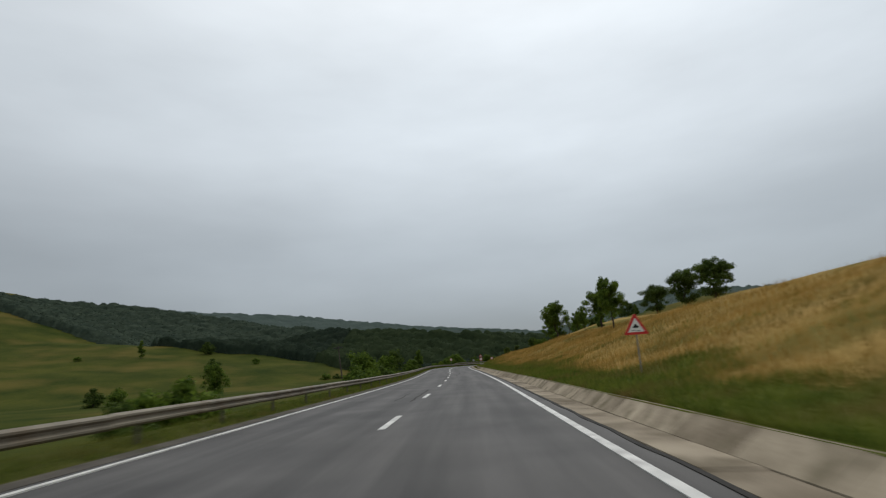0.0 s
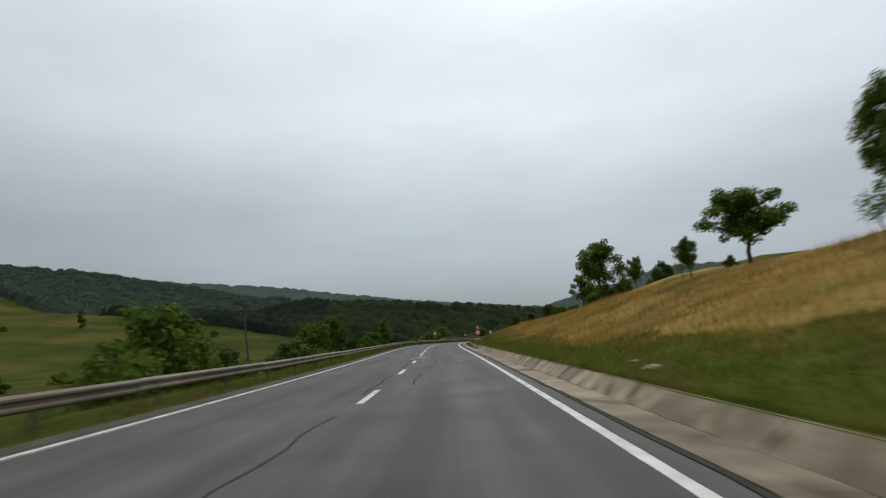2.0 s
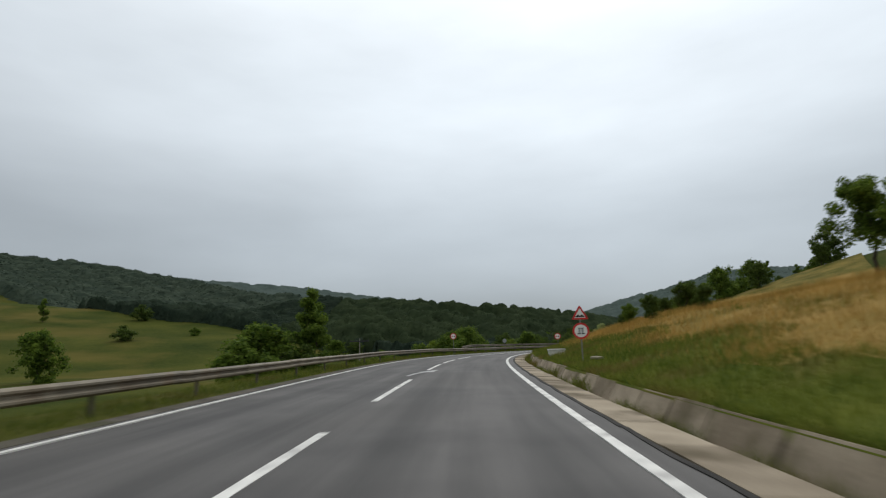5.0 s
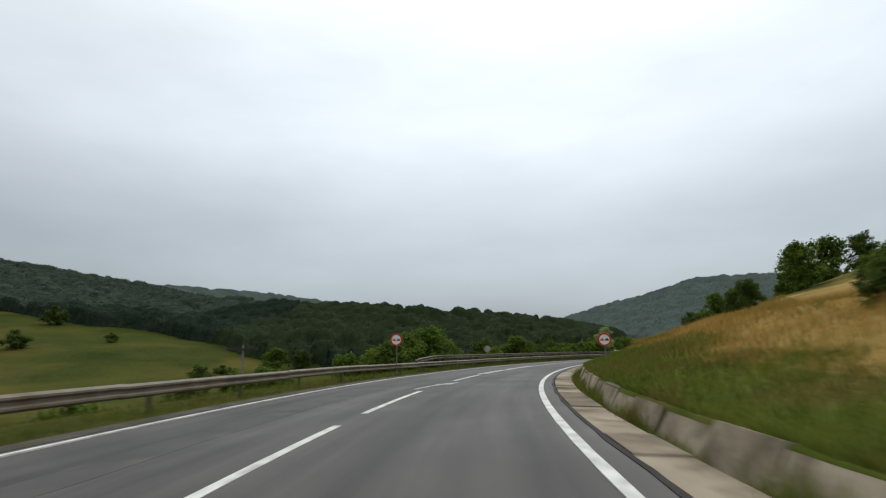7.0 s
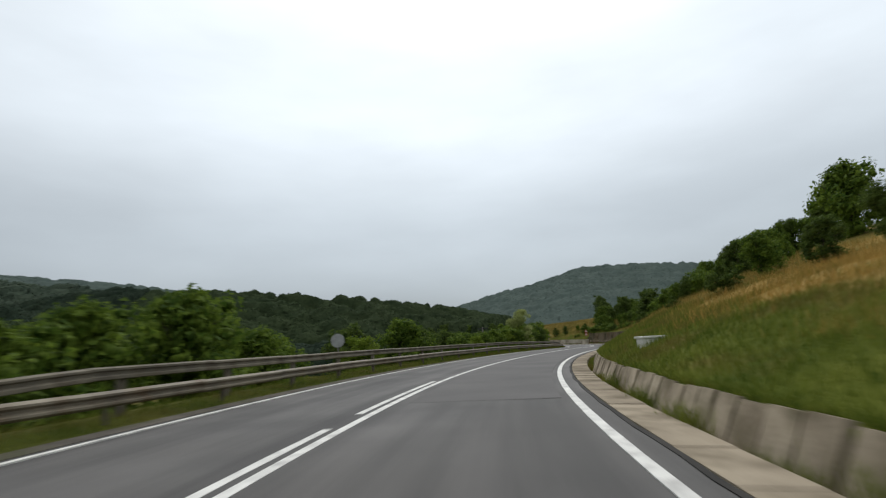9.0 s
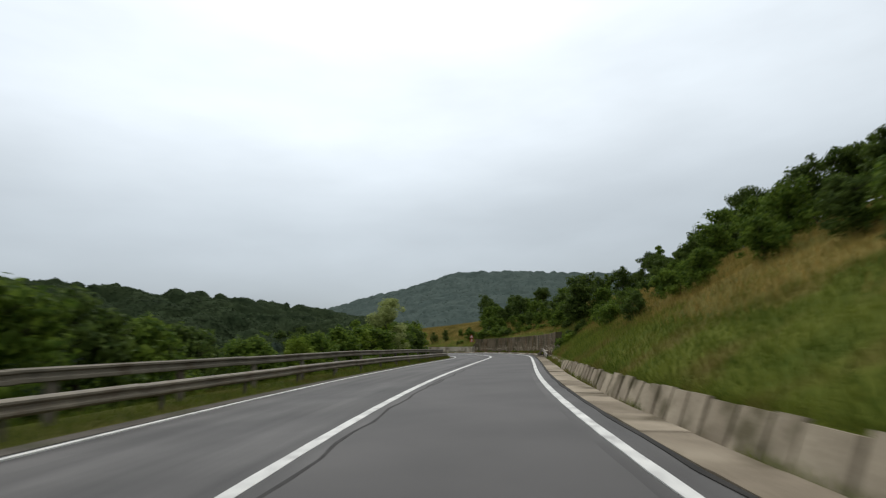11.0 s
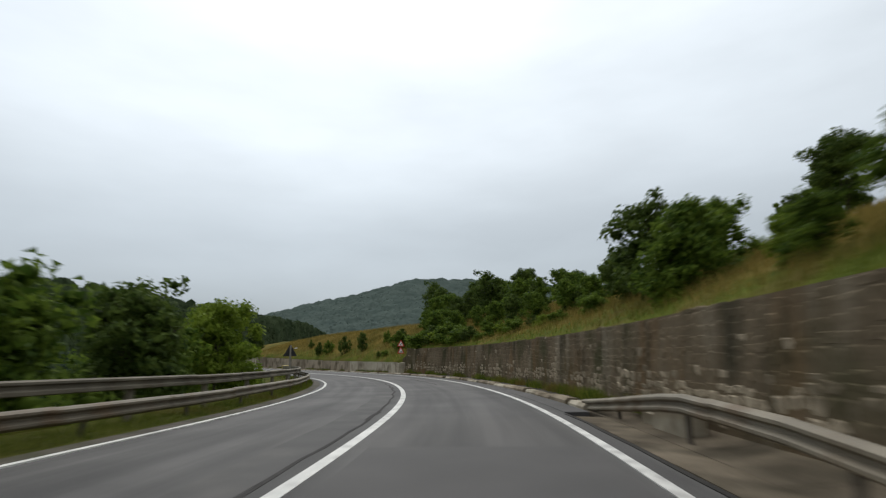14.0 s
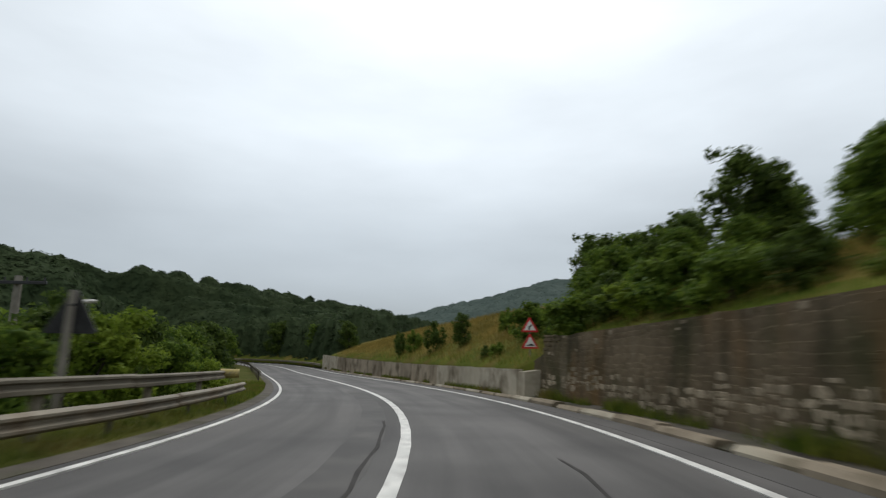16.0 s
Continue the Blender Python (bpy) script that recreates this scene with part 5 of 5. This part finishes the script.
def woods(name, x0, x1, y0, y1, keep, cell, crown, tall, leaf, density, mat, label, rough=0.3, fill=0.42):
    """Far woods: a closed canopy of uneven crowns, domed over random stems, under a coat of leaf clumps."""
    gx, gy = np.arange(x0, x1, cell), np.arange(y0, y1, cell)
    X, Y = np.meshgrid(gx, gy)
    X = X + rs.uniform(-0.3, 0.3, X.shape) * cell
    Y = Y + rs.uniform(-0.3, 0.3, Y.shape) * cell
    z, s, lat, wood = land(X, Y)
    inside = keep(X, Y, z, s, lat, wood)
    top = np.zeros(X.shape)
    n = int((x1 - x0) * (y1 - y0) / crown ** 2)
    for cx, cy, r, h in zip(rs.uniform(x0, x1, n), rs.uniform(y0, y1, n), crown * rs.uniform(0.4, 1.15, n), tall * rs.uniform(0.74, 1.2, n)):
        i0, i1 = int((cy - r - y0) / cell), int((cy + r - y0) / cell) + 2
        j0, j1 = int((cx - r - x0) / cell), int((cx + r - x0) / cell) + 2
        sl = (slice(max(i0, 0), i1), slice(max(j0, 0), j1))
        d2 = ((X[sl] - cx) ** 2 + (Y[sl] - cy) ** 2) / (r * r)
        top[sl] = np.maximum(top[sl], h * (0.60 + 0.40 * np.sqrt(np.clip(1 - d2, 0, 1))) * (d2 < 1))
    top = np.maximum(top, fill * tall)
    Z = np.where(inside, z + top, z - 1.0)
    ix = np.arange(X.size).reshape(X.shape)
    a, b, c, d = ix[:-1, :-1].ravel(), ix[:-1, 1:].ravel(), ix[1:, 1:].ravel(), ix[1:, :-1].ravel()
    flat = inside.ravel()
    some = flat[a] | flat[b] | flat[c] | flat[d]
    faces = np.concatenate([np.stack([a, b, c], 1)[some], np.stack([a, c, d], 1)[some]])
    verts = np.stack([X.ravel(), Y.ravel(), Z.ravel()], 1)
    # leaf clumps, spread over the canopy by area
    p0, e1, e2 = verts[faces[:, 0]], verts[faces[:, 1]] - verts[faces[:, 0]], verts[faces[:, 2]] - verts[faces[:, 0]]
    nrm = np.cross(e1, e2)
    area = np.linalg.norm(nrm, axis=1) / 2
    count = int(area.sum() * density)
    pick = rs.choice(len(faces), count, p=area / area.sum())
    u, v = rs.random(count), rs.random(count)
    u, v = np.where(u + v > 1, 1 - u, u), np.where(u + v > 1, 1 - v, v)
    pos = p0[pick] + e1[pick] * u[:, None] + e2[pick] * v[:, None]
    nn = nrm[pick] / (2 * area[pick][:, None] + 1e-9)
    pos += nn * rs.uniform(0.0, 0.8 * leaf, count)[:, None]
    nn = 0.7 * nn + rs.normal(scale=rough, size=(count, 3)) + np.array([0, 0, 0.5])
    t = np.cross(nn, rs.normal(size=(count, 3)))
    t /= np.linalg.norm(t, axis=1, keepdims=True)
    q = np.cross(nn, t)
    q /= np.linalg.norm(q, axis=1, keepdims=True)
    sz = leaf * rs.uniform(0.5, 1.2, count)[:, None]
    lv = np.stack([pos - t * sz, pos + t * sz * 0.8 - q * sz * 0.6, pos + t * sz * 0.7 + q * sz * 0.7], 1).reshape(-1, 3)
    used, inv = np.unique(faces, return_inverse=True)
    lf = np.arange(count * 3).reshape(-1, 3) + len(used)
    ob = solid(name, np.concatenate([verts[used], lv]), np.concatenate([inv.reshape(-1, 3), lf]), mat)
    return tagged(ob, label, "woods", kind="stuff")


def across(x, y):
    return (x + 260) * 0.56 - (y - 320) * 0.83


def behind(x, y):
    """How far the mountain stands over the valley's ridge."""
    return ridge_land(x, y, PEAK, 0.30) - ridge_land(x, y, RIDGE, 0.32)


def near_hill(x, y):
    return (x > -75) & (x < 128) & (y > 300) & (y < 480)


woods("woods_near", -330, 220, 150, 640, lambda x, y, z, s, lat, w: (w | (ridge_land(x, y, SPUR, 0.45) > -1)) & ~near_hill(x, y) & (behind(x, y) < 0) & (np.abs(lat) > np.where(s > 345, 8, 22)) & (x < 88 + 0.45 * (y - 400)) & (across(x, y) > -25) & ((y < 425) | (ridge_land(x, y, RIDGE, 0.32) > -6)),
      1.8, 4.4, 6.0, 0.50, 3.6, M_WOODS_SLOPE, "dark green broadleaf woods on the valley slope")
woods("woods_hill", -78, 132, 297, 483, lambda x, y, z, s, lat, w: (w | (ridge_land(x, y, SPUR, 0.45) > -1) | (ridge_land(x, y, RIDGE, 0.32) > -2)) & near_hill(x, y) & (behind(x, y) < 0) & (np.abs(lat) > np.where(s > 345, 8, 22)) & (x < 96 + 0.45 * (y - 400)),
      1.4, 3.9, 6.0, 0.42, 3.8, M_WOODS, "dense green woods on the hill beyond the next bend", 0.35, 0.5)
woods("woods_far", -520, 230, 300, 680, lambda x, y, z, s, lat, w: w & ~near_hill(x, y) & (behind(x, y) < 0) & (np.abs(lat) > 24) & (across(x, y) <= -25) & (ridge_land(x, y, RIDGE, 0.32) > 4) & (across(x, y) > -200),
      2.6, 5.0, 6.0, 0.8, 0.75, M_WOODS_FAR_HAZED, "woods along the top of the ridge, haze tinted into the colour")
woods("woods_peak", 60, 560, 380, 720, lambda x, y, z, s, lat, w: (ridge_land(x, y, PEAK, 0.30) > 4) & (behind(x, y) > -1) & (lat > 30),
      2.6, 4.6, 5.6, 0.55, 0.75, M_WOODS_PEAK_HAZED, "wooded flat-topped mountain, haze painted into its colour", 0.3, 0.68)
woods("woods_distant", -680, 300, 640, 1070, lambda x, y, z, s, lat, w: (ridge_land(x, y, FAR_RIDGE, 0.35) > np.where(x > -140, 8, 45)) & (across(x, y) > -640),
      4.5, 8.0, 7.0, 0.9, 0.25, M_WOODS_PEAK_HAZED, "woods on the farthest ridge, haze painted as a pale colour", 0.15, 0.6)


# ---- grass ----
def blades(name, s, lat, dz, height, width, mat, label, lean=0.35, seed=1):
    rs = np.random.default_rng(seed)
    n = len(s)
    P = rp(s, lat, dz)
    P[:, 2] += bump(P[:, 0], P[:, 1], lat)
    a = rs.uniform(0, 2 * math.pi, n)
    side = np.stack([np.cos(a), np.sin(a), np.zeros(n)], 1) * (width * rs.uniform(0.6, 1.4, n))[:, None]
    b = rs.uniform(0, 2 * math.pi, n)
    tip = np.stack([np.cos(b) * lean * height, np.sin(b) * lean * height, height], 1)
    v = np.stack([P - side, P + side, P + tip], 1).reshape(-1, 3)
    f = np.arange(n * 3).reshape(-1, 3)
    ob = solid(name, v, f, mat)
    return tagged(ob, label, "grass", kind="stuff")


def on_bank(n, s0, s1, t0, t1, rs):
    s = rs.uniform(s0, s1, n)
    lat = right_start(s)[0] + 0.05 + rs.uniform(t0, t1, n)
    return s, lat, right_land(s, lat) - 0.05


rs = np.random.default_rng(8)
s, lat, dz = on_bank(300000, 2, 240, 0.0, 7.0, rs)
keep = lat + 1.3 * ripple(s, lat * 1.5, 3.1) + 1.7 * ripple(s, lat, 9.0, 4) < dry_from(s) + 0.9
s, lat, dz = s[keep], lat[keep], dz[keep]
blades("green_grass", s, lat, dz, rs.uniform(0.08, 0.34, len(s)), 0.014, M_BLADE, "short green grass on the lower bank", seed=2)
s, lat, dz = on_bank(310000, 4, 340, 2.0, 15.5, rs)
keep = lat + 1.3 * ripple(s, lat * 1.5, 3.1) + 1.7 * ripple(s, lat, 9.0, 4) + 0.9 * ripple(s, lat, 1.1, 5) + rs.normal(scale=0.7, size=len(s)) > dry_from(s) - 0.3
s, lat, dz = s[keep], lat[keep], dz[keep]
far = s > 190 + rs.normal(scale=9, size=len(s))
for name, pick, mat, label in (("dry_grass", ~far, M_STRAW, "tall straw-yellow dry grass on the upper bank"), ("olive_grass", far, M_OLIVE, "olive and yellowish grass on the hillside")):
    blades(name, s[pick], lat[pick], dz[pick], rs.uniform(0.12, 0.55, pick.sum()), 0.010, mat, label, seed=3)
s, lat, dz = on_bank(110000, 4, 240, 2.4, 12.0, rs)
keep = ripple(s, lat * 1.3, 2.3, 7) + 0.5 * ripple(s, lat, 0.8, 2) > 0.45
s, lat, dz = s[keep], lat[keep], dz[keep]
blades("mixed_grass", s, lat, dz, rs.uniform(0.10, 0.40, len(s)), 0.013, M_BLADE, "green tufts among the dry grass", seed=9)
s, lat, dz = on_bank(60000, 239, 340, 0.0, 9.0, rs)
edge = lat - right_start(s)[0] < 0.5 + rs.normal(scale=0.3, size=len(s))
blades("wall_top_grass", s[edge], lat[edge], dz[edge], rs.uniform(0.15, 0.50, edge.sum()), 0.012, M_BLADE, "green grass along the top edge of the walls", seed=4)
blades("hillside_grass", s[~edge], lat[~edge], dz[~edge], rs.uniform(0.15, 0.55, (~edge).sum()), 0.012, M_OLIVE, "yellowish grass above the walls", seed=13)
s = rs.uniform(4, 300, 95000)
lat = -4.75 - np.abs(rs.normal(scale=0.9, size=len(s)))
blades("verge_grass", s, lat, left_land(s, lat) - 0.04, rs.uniform(0.06, 0.26, len(s)), 0.010, M_BLADE, "rough grass along the guard rail", seed=5)
s = np.concatenate([c + rs.normal(scale=0.45, size=420) for c in (112, 117.5, 126, 131, 137, 141.5, 143, 146.5, 148, 152, 157, 160, 165, 168, 172, 218, 222, 225, 229, 244, 247.5, 249, 250.5, 252, 255, 258, 261.5, 266, 271, 277, 282, 287)])
lat = np.where(s < 97, 5.25, np.where(s < 239, 5.30, 5.75)) + rs.normal(scale=0.12, size=len(s))
blades("ditch_weeds", s, lat, np.where(s < 97, 0.02, np.where(s < 239, -0.34, 0.12)), np.where(s < 239, rs.uniform(0.2, 0.62, len(s)), rs.uniform(0.1, 0.42, len(s))), 0.012, M_BLADE, "green weeds growing out of the ditch", seed=6)
s = rs.uniform(99, 232, 34000)
keep = np.sin(0.9 * s) + np.sin(0.37 * s + 1) + 0.6 * np.sin(2.3 * s) > -0.1
s = s[keep]
lat = 5.26 + rs.normal(scale=0.10, size=len(s))
blades("ditch_grass", s, lat, np.full(len(s), -0.36), rs.uniform(0.12, 0.42, len(s)), 0.012, M_BLADE, "grass growing along the bottom of the ditch", seed=10)
s = rs.uniform(2, 232, 34000)
lat = np.where(s < 97, 5.56, 5.68) + np.abs(rs.normal(scale=0.09, size=len(s)))
lip = knots(s, [96.9, 97, 130, 150, 188, 210, 218, 236], [0.24, 0.22, 0.24, 0.37, 0.35, 0.29, 0.18, 0.16])
blades("slab_edge_grass", s, lat, np.maximum(right_land(s, lat) - 0.03, lip - 0.02), rs.uniform(0.06, 0.22, len(s)), 0.012, M_BLADE, "grass hanging over the ditch slabs", 0.9, seed=11)
s = rs.uniform(246, 345, 14000)
keep = np.sin(1.1 * s) + np.sin(0.43 * s + 2) > -0.2
s = s[keep]
lat = np.where(s < 284.3, 5.85, 5.33) + rs.normal(scale=0.06, size=len(s))
blades("wall_foot_weeds", s, lat, np.full(len(s), 0.08), rs.uniform(0.06, 0.32, len(s)), 0.012, M_BLADE, "weeds along the foot of the walls", seed=12)

# ---- wall stones, last ----
stone_protos = [mesh_data("stone", *stone_mesh(q), M_STONE) for q in range(8)]
stone_pale = [mesh_data("stone", *stone_mesh(q), M_STONE_PALE) for q in range(8)]
rnd = random.Random(4)
rest_v, rest_f, n = [], [], 0
singles = 0
for s, z, w, h, d in stone_list:
    blotch = math.sin(3.4 * s + 1.2 * math.sin(0.9 * s)) + 0.5 * math.sin(7.1 * s)
    pale = (abs(z - 0.66 - 0.10 * math.sin(0.7 * s)) < 0.24 + 0.15 * blotch and rnd.random() < 0.9) or rnd.random() < 0.03
    m = road_pose(s, wall_at(s, z) - d / 2 + 0.094, z, 90 + rnd.uniform(-2, 2)) @ pose(0, 0, 0, -4, rnd.uniform(-7, 7), 0) @ Matrix.Diagonal((w, d, h, 1)) @ pose(0, 0, 0, 0, 0, 180)
    if 244 < s < 266 and singles < 300:
        ob = new("stone", (stone_pale if pale else stone_protos)[rnd.randrange(8)])
        ob.matrix_world = m
        ob.parent = wall
        singles += 1
    else:
        v, f = stone_mesh(rnd.randrange(8))
        rest_v += [tuple(m @ Vector(p)) for p in v]
        rest_f.append((pale, [[i + n for i in q] for q in f]))
        n += len(v)
rest = solid("stones", rest_v, [q for _, fs in rest_f for q in fs], [M_STONE, M_STONE_PALE], wall)
rest.data.polygons.foreach_set("material_index", np.array([int(p) for p, fs in rest_f for _ in fs], np.int32))
tagged(rest, kind="stuff")
